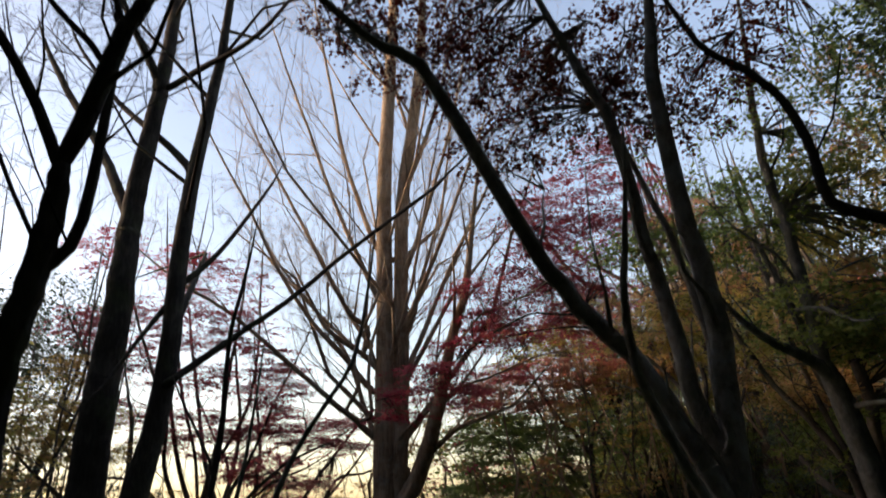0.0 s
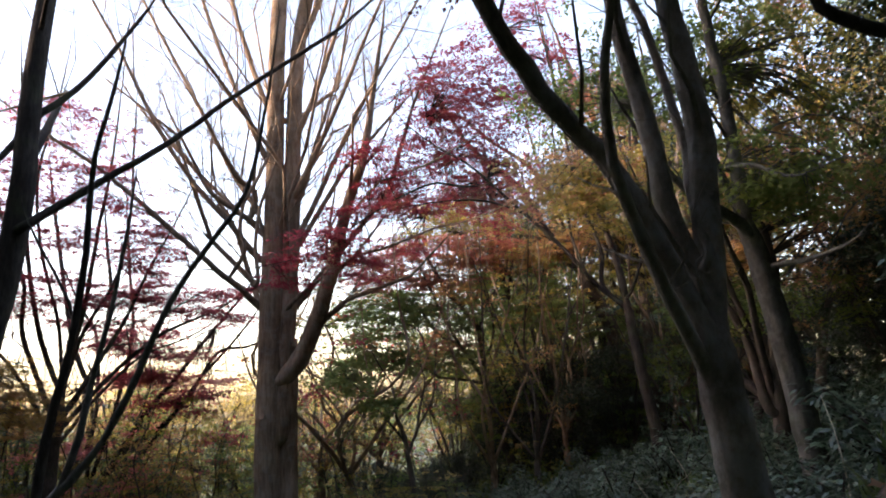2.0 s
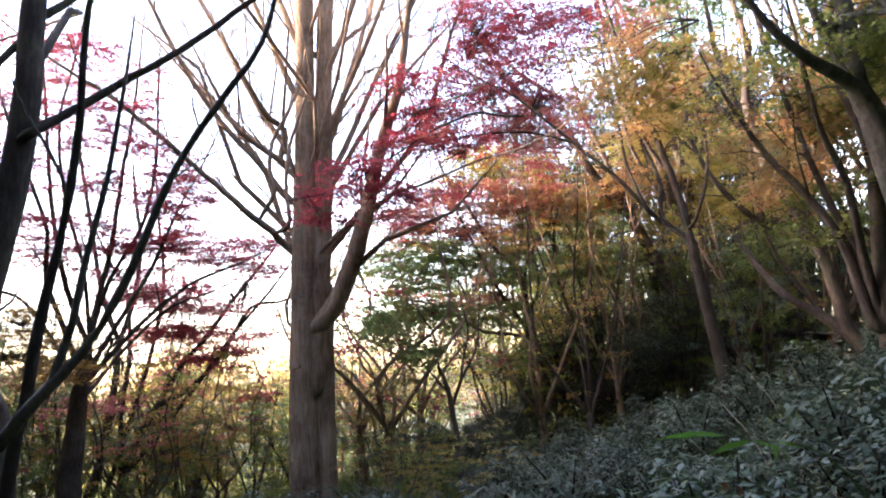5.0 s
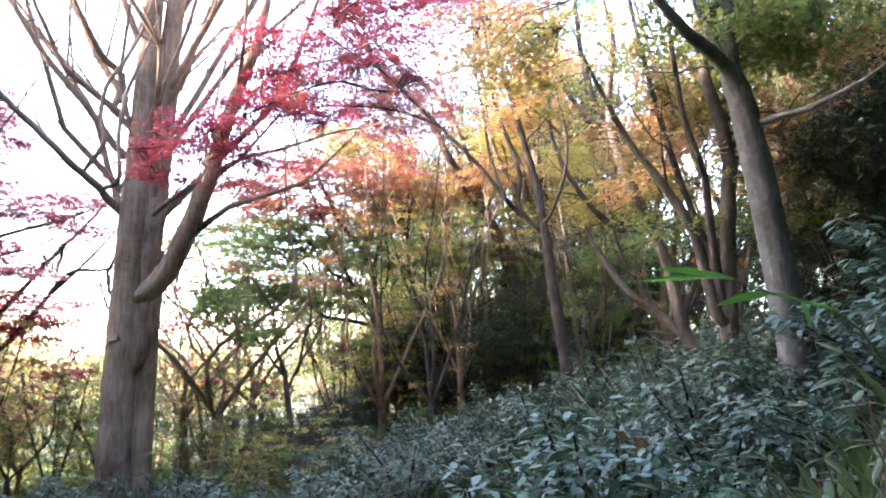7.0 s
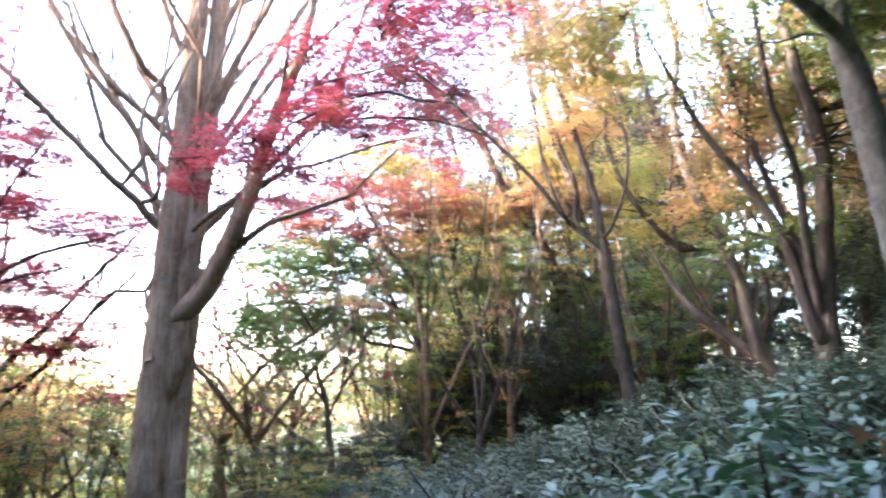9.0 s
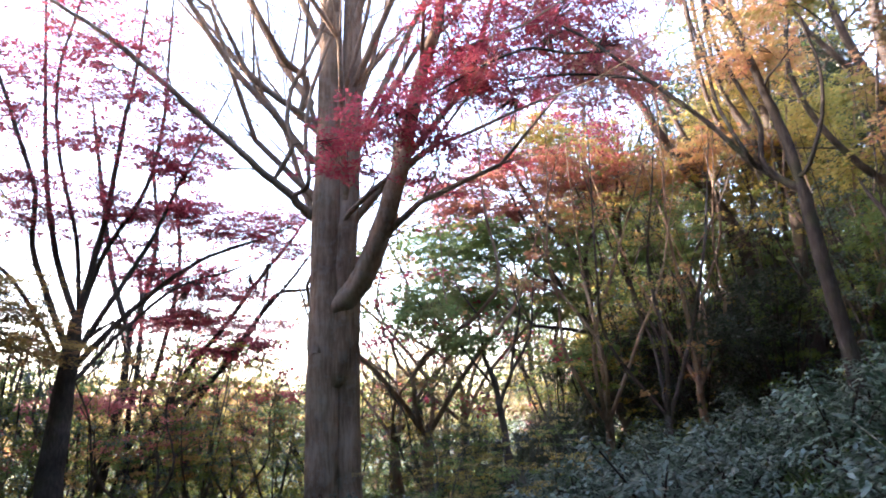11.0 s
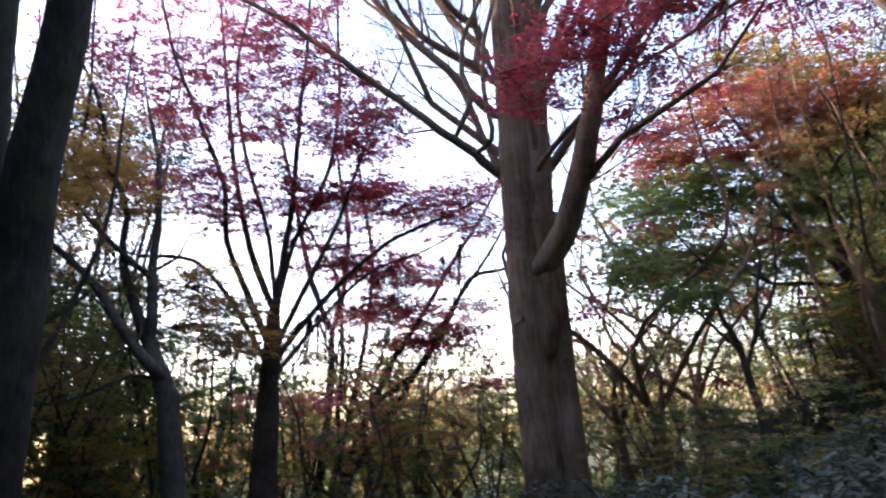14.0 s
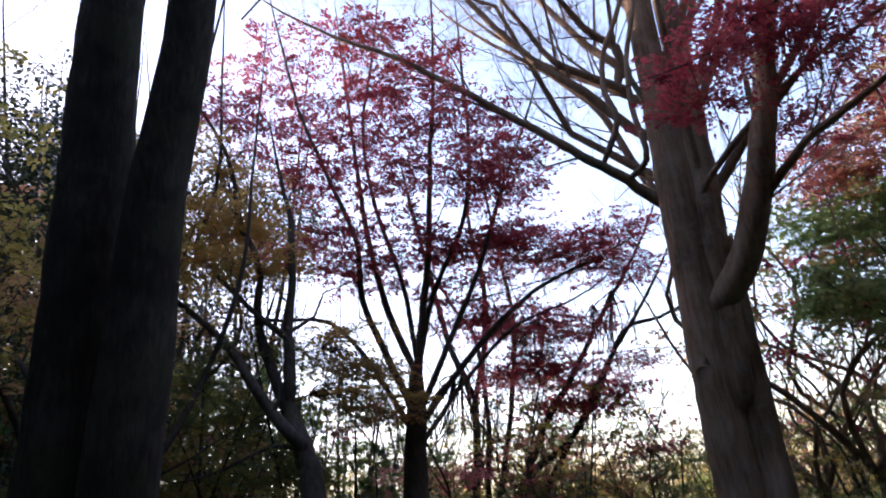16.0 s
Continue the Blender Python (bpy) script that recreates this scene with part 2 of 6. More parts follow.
def tube(acc, path, radii, sides, rough=0.0):
    """A tapering tube along path; acc collects (verts, faces)."""
    path = np.asarray(path, float)
    n = len(path)
    tan = np.gradient(path, axis=0)
    tan /= np.linalg.norm(tan, axis=1)[:, None] + 1e-9
    ref = np.array([1.0, 0, 0]) if abs(tan[0][0]) < 0.8 else np.array([0, 1.0, 0])
    u = np.cross(tan, ref)
    u /= np.linalg.norm(u, axis=1)[:, None] + 1e-9
    v = np.cross(tan, u)
    ang = np.arange(sides) * 2 * np.pi / sides
    rad = np.asarray(radii)[:, None] * np.ones(sides)
    if rough:
        run = np.linspace(0, 1, n)[:, None] * n * 0.22
        ph = rng.uniform(0, 6.28, 4)
        rad = rad * (1 + rough * (1.2 * np.sin(2 * ang[None] + ph[0] + 0.5 * run) + 0.9 * np.sin(3 * ang[None] + ph[1] - 0.8 * run) + 0.6 * np.sin(5 * ang[None] + ph[2] + 0.3 * run) + 0.5 * np.sin(run * 1.7 + ph[3])) + 0.25 * rough * rng.standard_normal((n, sides)))
    ring = path[:, None] + rad[..., None] * (np.cos(ang)[None, :, None] * u[:, None] + np.sin(ang)[None, :, None] * v[:, None])
    base = acc["n"]
    i, j = np.meshgrid(np.arange(n - 1), np.arange(sides), indexing="ij")
    k = (j + 1) % sides
    f = np.stack([i * sides + j, i * sides + k, (i + 1) * sides + k, (i + 1) * sides + j], -1).reshape(-1, 4) + base
    acc["v"].append(ring.reshape(-1, 3))
    acc["f"].append(f)
    acc["n"] += n * sides


def bag():
    return {"v": [], "f": [], "n": 0}


def bag_mesh(name, acc):
    return mesh_of(name, np.concatenate(acc["v"]), np.concatenate(acc["f"]))


def unit(v):
    return v / (np.linalg.norm(v, axis=-1, keepdims=True) + 1e-9)


KITE = np.array([(0, -0.5, 0), (0.3, -0.02, 0.07), (0, 0.55, -0.03), (-0.3, -0.02, 0.07)])
STAR = np.array([(0, -0.45, 0), (0.22, -0.22, 0.03), (0.55, -0.08, -0.04), (0.2, 0.08, 0.03), (0, 0.6, -0.05), (-0.2, 0.08, 0.03), (-0.55, -0.08, -0.04), (-0.22, -0.22, 0.03)])
BLADE = np.array([(0, 0, 0), (0.09, 0.35, 0.05), (0, 1.0, -0.12), (-0.09, 0.35, 0.05)])


def leaf_mesh(name, centre, normal, along, size, shape=KITE):
    """Many leaves in one mesh: a small folded polygon for each centre."""
    normal = unit(normal)
    side = unit(np.cross(along, normal))
    along = np.cross(normal, side)
    size = np.broadcast_to(np.asarray(size, float), (len(centre),))[:, None, None]
    v = centre[:, None] + size * (shape[None, :, 0:1] * side[:, None] + shape[None, :, 1:2] * along[:, None] + shape[None, :, 2:3] * normal[:, None])
    k = len(shape)
    return mesh_of(name, v.reshape(-1, 3), np.arange(len(centre) * k).reshape(-1, k), False)


# ---- the ground ----
def lerp(v, xs, ys):
    return np.interp(v, xs, ys)


def ground_z(x, y):
    x, y = np.asarray(x, float), np.asarray(y, float)
    # Behind y = -2 the unseen ground is made steep to hold back sky light.
    z = lerp(y, [-60, -30, -15, -6, -2, -0.3, 0.6, 1.2, 1.9, 2.8, 3.5, 4.5, 5.3, 6.2, 9, 15, 26, 60, 400], [30, 22, 13, 5.2, 2.2, 1.35, 1.1, 0.86, 0.38, 0.12, -0.02, -0.3, -0.56, -0.7, -0.75, -0.6, -0.9, -3.0, -9.0])
    k = lerp(y, [-20, 2, 3, 3.6, 4.4, 5, 6, 7, 8, 9.5, 12.5, 16, 25, 60, 200], [0.7, 0.8, 0.95, 1.15, 1.15, 0.92, 0.74, 0.64, 0.60, 0.56, 0.42, 0.33, 0.28, 0.12, 0.02])
    s = np.maximum(0, np.sqrt((x - 0.6) ** 2 + 0.12) + (x - 0.6) - 0.1) / 2
    z = z + k * 14 * (1 - np.exp(-s / 14))
    left = np.maximum(0, -x - 1.5)
    z = z - 0.9 * (1 - np.exp(-left / 7))
    # Unseen hill on the left, added to keep the low sun off the near trees.
    sun_screen_hill = np.exp(-(((x + 33) / 11) ** 2)) * 15 / (1 + np.exp((y - 22) / 1.5))
    return z + sun_screen_hill


def build_ground():
    n = 230
    u = np.linspace(-1, 1, n)
    g = np.sign(u) * (np.abs(u) * 18 + np.abs(u) ** 5 * 480)
    X, Y = np.meshgrid(g, g + 8)
    Z = ground_z(X, Y)
    near = np.exp(-((X / 60) ** 2 + ((Y - 8) / 60) ** 2))
    rough = np.array([noise.noise((a * 0.6, b * 0.6, 0)) * 0.10 + noise.noise((a * 2.1, b * 2.1, 3)) * 0.04 for a, b in zip(X.ravel(), Y.ravel())]).reshape(X.shape)
    Z = Z + rough * near
    i, j = np.meshgrid(np.arange(n - 1), np.arange(n - 1), indexing="ij")
    f = np.stack([i * n + j, i * n + j + 1, (i + 1) * n + j + 1, (i + 1) * n + j], -1).reshape(-1, 4)
    me = mesh_of("ground", np.stack([X, Y, Z], -1).reshape(-1, 3), f)
    me.materials.append(SOIL)
    return tagged(new("ground", me), "shaded forest slope of dark soil and leaf litter", "ground", kind="structure")


build_ground()


# ---- trees ----
def begin_tree(name, label, bark, group="", category="tree"):
    return {"name": name, "label": label, "bark": bark, "group": group, "category": category, "limbs": [], "nodes": [], "crowns": {}, "twigs": bag()}


def grow_side(acc, path, r0, r1, t, level, count, spread, up, length):
    """Side branches that leave a limb at even steps, each with its own twigs."""
    n = len(path)
    total = np.linalg.norm(np.diff(path, axis=0), axis=1).sum()
    for q in np.linspace(t.get("qmin", 0.28), 0.97, count) + rng.uniform(-0.03, 0.03, count):
        i = min(int(np.clip(q, 0, 0.999) * (n - 1)), n - 2)
        p = path[i]
        tan = unit(path[i + 1] - path[i])
        side = unit(np.cross(tan, unit(rng.standard_normal(3))))
        d = unit(tan * (1 - spread) + side * spread + np.array([0, 0, up]))
        ln = total * length * (1.15 - 0.7 * q) * rng.uniform(0.6, 1.25)
        r = (r0 + (r1 - r0) * q) * rng.uniform(0.25, 0.45)
        k = 5 if level == 0 else 4
        bend = rng.standard_normal(3) * 0.2 * ln
        q2 = p + d * ln * np.linspace(0, 1, k)[:, None] + bend * (np.linspace(0, 1, k) ** 2)[:, None] + np.array([0, 0, 0.16 * ln * max(up, 0)]) * (np.linspace(0, 1, k) ** 2)[:, None]
        q2[1:-1] += rng.standard_normal((k - 2, 3)) * 0.05 * ln
        tube(acc, q2, np.linspace(r, max(r * 0.2, 0.002), k), 5 if r > 0.02 else 3)
        t["nodes"].append(q2[k // 2])
        t["nodes"].append(q2[-1])
        if level > 0:
            grow_side(acc, q2, r, r * 0.25, t, level - 1, max(3, count - 2), spread, up, 0.5)


def trunk(t, r0, r1, *pts, **kw):
    p = np.array(pts, float)
    foot = p[0].copy()
    if foot[2] > ground_z(foot[0], foot[1]) - 0.1:
        lean = (p[0] - p[1]) / max(p[1][2] - p[0][2], 0.1)
        drop = foot[2] - float(ground_z(foot[0], foot[1])) + 0.2
        foot = p[0] + np.array([lean[0] * drop * 0.5, lean[1] * drop * 0.5, -drop])
        p = np.vstack([foot, p])
    t["base"] = np.array([foot[0], foot[1], float(ground_z(foot[0], foot[1]))])
    limb(t, r0, r1, *p, name="trunk", **kw)


def limb(t, r0, r1, *pts, name="limb", sides=None, count=None, spread=0.62, up=0.18, length=0.3, level=1, ext=0.4):
    p = np.array(pts, float)
    if name == "limb" and t.get("axis"):
        ax = np.array(t["axis"])
        gap = np.linalg.norm((ax - p[0]) * np.array([1, 1, 0.7]), axis=1) + np.where(ax[:, 2] > p[0][2] + 0.02, 0.5, 0)
        k = int(np.argmin(gap))
        if 0.02 < gap[k] < 1.2:
            p = np.vstack([ax[k], p])
    if name == "limb" and ext:
        far = np.linalg.norm(np.diff(p, axis=0), axis=1).sum() * ext
        d = unit(p[-1] - p[-2])
        p = np.vstack([p, p[-1] + d * far * 0.5 + np.array([0, 0, 0.06 * far]), p[-1] + unit(d + np.array([0, 0, 0.25])) * far])
    total = np.linalg.norm(np.diff(p, axis=0), axis=1).sum()
    n = int(np.clip(total / max(0.18, r0 * 0.8), 8, 40))
    path = smooth_path(p, n)
    path[1:-1] += rng.standard_normal((n - 2, 3)) * min(0.007, r0 * 0.06)
    acc = bag()
    rad = np.linspace(0, 1, n)
    if name == "limb" and ext:
        cut = 1 - ext / (1 + ext)
        rad = np.where(rad < cut, r0 + (r1 - r0) * rad / cut, r1 + (0.005 - r1) * (rad - cut) / (1 - cut))
        r1 = 0.3 * r1
    else:
        rad = r0 + (r1 - r0) * rad
    if name == "limb":
        rad = rad * (0.72 + 0.28 * np.clip(np.linspace(0, 1, n) / 0.05, 0, 1))
    if name == "trunk":
        rad = rad * (1 + t.get("flare", 0.35) * np.exp(-np.linspace(0, 1, n) * total / 0.5))
    if name == "trunk":
        tip = unit(path[-1] - path[-2])
        path = np.vstack([path, path[-1] + tip * r1 * 0.5, path[-1] + tip * r1 * 0.8])
        fade = 1 - 0.22 * np.clip((np.linspace(0, 1, n) - 0.75) / 0.25, 0, 1) ** 2
        rad = np.append(rad * fade, [r1 * 0.6, r1 * 0.15])
        n += 2
    tube(acc, path, rad, sides or (20 if r0 > 0.15 else 9 if r0 > 0.06 else 7), t.get("rough", 0.03) if r0 > 0.05 else 0.02)
    t.setdefault("axis", []).extend(list(path[: n if name == "trunk" else 2 * n // 3]))
    t["nodes"] += list(path[n // 3 :])
    c = t.get("side", 6) if count is None else count
    if name == "limb" and c:
        grow_side(t["twigs"], path, r0, r1, t, t.get("level", level), c, t.get("spread", spread), t.get("up", up), t.get("length", length))
    t["limbs"].append((name, acc))


def crown(t, material, centre, radius, n, per=None, size=None, shape=None):
    """Flat layered sprays of leaves inside an ellipsoid, each on a twig from the nearest limb."""
    per = per or t.get("per", 100)
    n = int(n * t.get("more", 1.4))
    size = size or t.get("leaf", 0.062)
    shape = t.get("shape", KITE) if shape is None else shape
    c, r = np.array(centre), np.array(radius)
    d = unit(rng.standard_normal((n, 3))) * rng.uniform(0.25, 1, (n, 1)) ** 0.5
    s = c + d * r
    nodes = np.array(t["nodes"])
    cen, nor, alo, siz = [], [], [], []
    for p in s:
        near = nodes[np.argmin(((nodes - p) ** 2).sum(1) + rng.uniform(0, 0.1, len(nodes)))]
        gap = np.linalg.norm(p - near)
        mid = (near + p) / 2 + np.array([0, 0, 0.12 * gap]) + rng.standard_normal(3) * 0.05 * gap
        tube(t["twigs"], smooth_path([near, mid, p], 6), np.linspace(min(0.004 + 0.006 * gap, 0.02), 0.003, 6), 3)
        out = unit(p - near + np.array([1e-3, 0, 0]))
        R = t.get("spray", 0.34) * rng.uniform(0.6, 1.3)
        rays = rng.uniform(0, 2 * np.pi, 7)
        ang = rays[rng.integers(0, 7, per)] + rng.normal(0, 0.13, per)
        q = R * np.sqrt(rng.uniform(0.02, 1, per))
        flat = np.stack([np.cos(ang) * q * 1.4, np.sin(ang) * q * 0.75, np.zeros(per)], -1)
        ax = unit(np.array([out[0], out[1], 0.0]) + rng.standard_normal(3) * np.array([0.3, 0.3, 0]))
        ay = np.array([-ax[1], ax[0], 0])
        tilt = rng.uniform(-0.2, 0.12)
        pos = p + flat[:, :1] * (ax + np.array([0, 0, tilt])) + flat[:, 1:2] * ay
        pos[:, 2] += rng.normal(0, t.get("thick", 0.04), per) - 0.25 * q * q
        cen.append(pos)
        nor.append(np.array([0, 0, 1.0]) + rng.standard_normal((per, 3)) * t.get("mess", 0.55))
        alo.append(np.cos(ang)[:, None] * ax + np.sin(ang)[:, None] * ay + np.array([0, 0, -t.get("droop", 0.35)]))
        siz.append(size * rng.uniform(0.6, 1.35, per))
    t["crowns"].setdefault(material.name, [material, shape, [], [], [], []])
    for store, new_ones in zip(t["crowns"][material.name][2:], (cen, nor, alo, siz)):
        store += new_ones


def finish_tree(t):
    b = t["base"]
    top = new(t["name"])
    top.location = b
    tagged(top, t["label"], t["category"], t["group"])
    for name, acc in t["limbs"]:
        acc["v"] = [v - b for v in acc["v"]]
        part(name, bag_mesh(name, acc), t["bark"], top)
    if t["twigs"]["n"]:
        t["twigs"]["v"] = [v - b for v in t["twigs"]["v"]]
        part("brushwood", bag_mesh("brushwood", t["twigs"]), t["bark"], top, kind="stuff")
    for material, shape, cen, nor, alo, siz in t["crowns"].values():
        part("crown", leaf_mesh("crown", np.concatenate(cen) - b, np.concatenate(nor), np.concatenate(alo), np.concatenate(siz), shape), material, top, kind="stuff")
    return top


t = begin_tree("tall_tree", "tall leafless tree with smooth pale grey bark and rising limbs", BARK_PALE)
t.update(side=11, level=2, length=0.42, up=0.15, spread=0.42)
trunk(t, 0.245, 0.245, (-1.95, 15.36, -0.47), (-1.93, 15.36, 0.60), (-1.91, 15.36, 1.81), (-1.88, 15.37, 2.60), (-1.84, 15.38, 3.25), (-1.78, 15.40, 6.24))
limb(t, 0.269, 0.140, (-1.92, 15.40, 2.29), (-1.87, 15.40, 3.59), (-1.85, 15.40, 4.44), (-1.81, 15.40, 5.32), (-1.76, 15.40, 6.79), (-1.69, 15.40, 9.36), (-1.58, 15.40, 11.37), (-1.40, 15.40, 13.53), (-1.26, 15.40, 15.87))
limb(t, 0.252, 0.133, (-1.73, 15.40, 1.96), (-1.65, 15.43, 3.24), (-1.56, 15.45, 4.08), (-1.50, 15.47, 4.77), (-1.42, 15.50, 6.22), (-1.30, 15.53, 9.39), (-1.03, 15.55, 11.27), (-0.72, 15.57, 13.29), (-0.50, 15.60, 15.81))
limb(t, 0.226, 0.081, (-1.83, 15.40, 2.84), (-1.31, 15.23, 3.27), (-0.96, 15.06, 3.98), (-0.68, 14.89, 4.75), (-0.44, 14.71, 5.58), (-0.20, 14.54, 6.36), (0.06, 14.37, 7.10), (0.27, 14.20, 8.15))
limb(t, 0.053, 0.018, (-1.68, 15.40, 4.16), (-1.31, 15.15, 4.50), (-0.69, 14.90, 4.91), (-0.04, 14.65, 5.23), (0.48, 14.40, 5.31), (1.40, 14.15, 5.61), (1.76, 13.90, 5.62))
limb(t, 0.049, 0.017, (-1.68, 15.40, 3.16), (-1.44, 15.27, 3.39), (-1.17, 15.13, 3.69), (-0.97, 15.00, 3.95))
limb(t, 0.082, 0.035, (-2.06, 15.40, 4.38), (-2.41, 15.15, 4.76), (-2.79, 14.90, 5.08), (-3.54, 14.65, 5.80), (-4.31, 14.40, 6.52), (-4.91, 14.15, 7.04), (-5.59, 13.90, 7.49))
limb(t, 0.067, 0.031, (-2.06, 15.40, 4.47), (-2.33, 15.60, 5.20), (-2.61, 15.80, 6.08), (-3.06, 16.00, 6.84), (-3.59, 16.20, 7.56), (-4.48, 16.40, 8.62))
limb(t, 0.065, 0.029, (-1.93, 15.40, 5.79), (-2.31, 15.55, 6.20), (-2.79, 15.70, 6.69), (-3.38, 15.85, 7.33), (-4.02, 16.00, 8.17))
limb(t, 0.076, 0.029, (-1.81, 15.40, 5.53), (-1.56, 15.56, 6.11), (-1.21, 15.72, 6.83), (-0.98, 15.88, 7.79), (-0.68, 16.04, 8.82), (-0.42, 16.20, 9.77))
limb(t, 0.072, 0.025, (-2.17, 15.40, 6.09), (-2.63, 15.20, 6.41), (-3.00, 15.00, 6.71), (-3.20, 14.80, 7.17), (-3.45, 14.60, 7.71))
limb(t, 0.074, 0.025, (-2.13, 15.40, 6.70), (-2.40, 15.07, 6.92), (-2.63, 14.73, 7.32), (-2.85, 14.40, 7.78))
limb(t, 0.084, 0.025, (-2.10, 15.40, 5.39), (-2.64, 15.20, 6.10), (-3.33, 15.00, 6.94), (-4.05, 14.80, 8.18), (-4.67, 14.60, 9.58), (-5.46, 14.40, 11.17))
limb(t, 0.078, 0.028, (-2.10, 15.40, 6.37), (-2.62, 15.65, 7.21), (-3.33, 15.90, 8.67), (-4.11, 16.15, 10.24), (-4.95, 16.40, 11.95))
limb(t, 0.072, 0.025, (-1.89, 15.40, 7.37), (-2.29, 15.15, 8.35), (-2.76, 14.90, 9.61), (-3.24, 14.65, 11.19), (-3.75, 14.40, 12.83))
limb(t, 0.073, 0.030, (-1.80, 15.40, 8.41), (-2.23, 15.53, 9.58), (-2.66, 15.65, 11.12), (-2.99, 15.78, 13.07), (-3.34, 15.90, 15.18))
limb(t, 0.077, 0.027, (-1.29, 15.40, 5.84), (-0.87, 15.60, 6.73), (-0.35, 15.80, 7.94), (0.35, 16.00, 9.37), (1.10, 16.20, 10.89), (1.90, 16.40, 12.37))
limb(t, 0.078, 0.024, (-1.37, 15.40, 6.58), (-0.94, 15.15, 7.37), (-0.41, 14.90, 8.42), (0.14, 14.65, 9.62), (0.69, 14.40, 10.83))
limb(t, 0.072, 0.025, (-1.30, 15.40, 7.86), (-0.92, 15.25, 8.71), (-0.44, 15.10, 10.00), (-0.00, 14.95, 11.32), (0.39, 14.80, 12.86))
limb(t, 0.068, 0.029, (-1.03, 15.40, 10.31), (-0.63, 15.60, 11.43), (-0.19, 15.80, 12.92), (0.14, 16.00, 14.70))
limb(t, 0.235, 0.185, (-1.60, 15.50, -0.49), (-1.58, 15.50, 0.59), (-1.57, 15.51, 1.80), (-1.55, 15.53, 2.92), (-1.53, 15.55, 3.76), ext=0, count=0)
limb(t, 0.044, 0.029, (-2.27, 14.90, 5.41), (-2.35, 14.90, 5.83), (-2.28, 14.90, 6.38), (-1.99, 14.90, 6.93), (-1.76, 14.90, 7.49), (-1.62, 14.90, 8.17), ext=0, count=0)
limb(t, 0.042, 0.028, (-2.01, 14.85, 4.79), (-2.06, 14.85, 5.51), (-1.97, 14.85, 6.24), (-1.76, 14.85, 6.88), (-1.53, 14.85, 7.63), ext=0, count=0)
finish_tree(t)

t = begin_tree("twin_stem_tree", "tall bare tree with two dark brown stems from one foot", BARK_DARK)
t.update(side=9, level=2, length=0.4, up=0.1, flare=0.1, qmin=0.55)
trunk(t, 0.29, 0.19, (-5.12, 9.50, 0.70), (-5.07, 9.50, 1.22), (-4.99, 9.50, 2.25), (-4.92, 9.50, 3.37), (-4.86, 9.50, 4.47), (-4.72, 9.50, 5.97), (-4.66, 9.50, 7.10))
limb(t, 0.18, 0.08, (-4.66, 9.50, 7.05), (-4.57, 9.50, 7.90), (-4.44, 9.50, 8.75), (-4.31, 9.50, 9.80), (-4.21, 9.50, 11.00), (-4.10, 9.50, 13.00))
limb(t, 0.265, 0.09, (-4.78, 9.50, -0.60), (-4.60, 9.50, 0.81), (-4.42, 9.50, 2.18), (-4.33, 9.50, 2.92), (-4.20, 9.50, 3.54), (-4.03, 9.48, 4.25), (-3.91, 9.45, 5.20), (-3.84, 9.40, 6.21), (-3.70, 9.35, 7.58), (-3.47, 9.30, 8.86), (-3.28, 9.25, 9.93), (-3.10, 9.20, 12.00))
limb(t, 0.100, 0.055, (-4.68, 9.50, 7.19), (-5.00, 9.62, 7.82), (-5.29, 9.75, 8.34), (-5.83, 9.88, 9.22), (-6.42, 10.00, 10.21))
limb(t, 0.088, 0.041, (-4.36, 9.50, 9.39), (-4.51, 9.33, 9.81), (-4.71, 9.17, 10.29), (-4.92, 9.00, 10.89))
limb(t, 0.068, 0.027, (-4.21, 9.50, 9.37), (-3.66, 9.30, 9.51), (-3.06, 9.10, 9.62), (-2.57, 8.90, 9.79), (-2.13, 8.70, 10.11))
limb(t, 0.072, 0.033, (-3.84, 9.50, 7.96), (-4.47, 9.70, 8.65), (-5.20, 9.90, 9.39), (-5.90, 10.10, 10.35))
limb(t, 0.064, 0.025, (-3.80, 9.30, 4.67), (-3.55, 9.50, 4.94), (-3.02, 9.70, 5.36), (-2.32, 9.90, 5.89), (-1.50, 10.10, 6.63), (-0.37, 10.30, 7.51), (0.07, 10.50, 7.98))
limb(t, 0.061, 0.025, (-3.94, 9.50, 6.00), (-3.64, 9.70, 6.35), (-3.35, 9.90, 6.79), (-2.92, 10.10, 7.54))
limb(t, 0.053, 0.021, (-3.93, 9.50, 5.92), (-4.05, 9.30, 5.56), (-4.19, 9.10, 5.22), (-4.38, 8.90, 4.76))
finish_tree(t)

t = begin_tree("forked_tree", "dark forked tree with bare twisting limbs", BARK_DARK)
t.update(side=9, level=2, length=0.5, flare=0.1)
trunk(t, 0.113, 0.071, (-2.14, 3.40, 2.79), (-2.13, 3.40, 3.37), (-2.07, 3.40, 3.75), (-1.99, 3.40, 4.12), (-1.92, 3.40, 4.51), (-1.90, 3.40, 4.79))
limb(t, 0.038, 0.025, (-1.92, 3.40, 4.79), (-1.99, 3.35, 5.03), (-2.13, 3.30, 5.35), (-2.33, 3.25, 5.69), (-2.48, 3.20, 5.91))
limb(t, 0.066, 0.048, (-1.91, 3.40, 4.81), (-1.79, 3.40, 5.10), (-1.68, 3.40, 5.44), (-1.61, 3.40, 5.69), (-1.54, 3.40, 5.81), (-1.43, 3.40, 6.06))
limb(t, 0.042, 0.026, (-1.95, 3.40, 4.18), (-1.83, 3.46, 4.33), (-1.78, 3.52, 4.73), (-1.78, 3.58, 5.26), (-1.77, 3.64, 5.84), (-1.87, 3.70, 6.26))
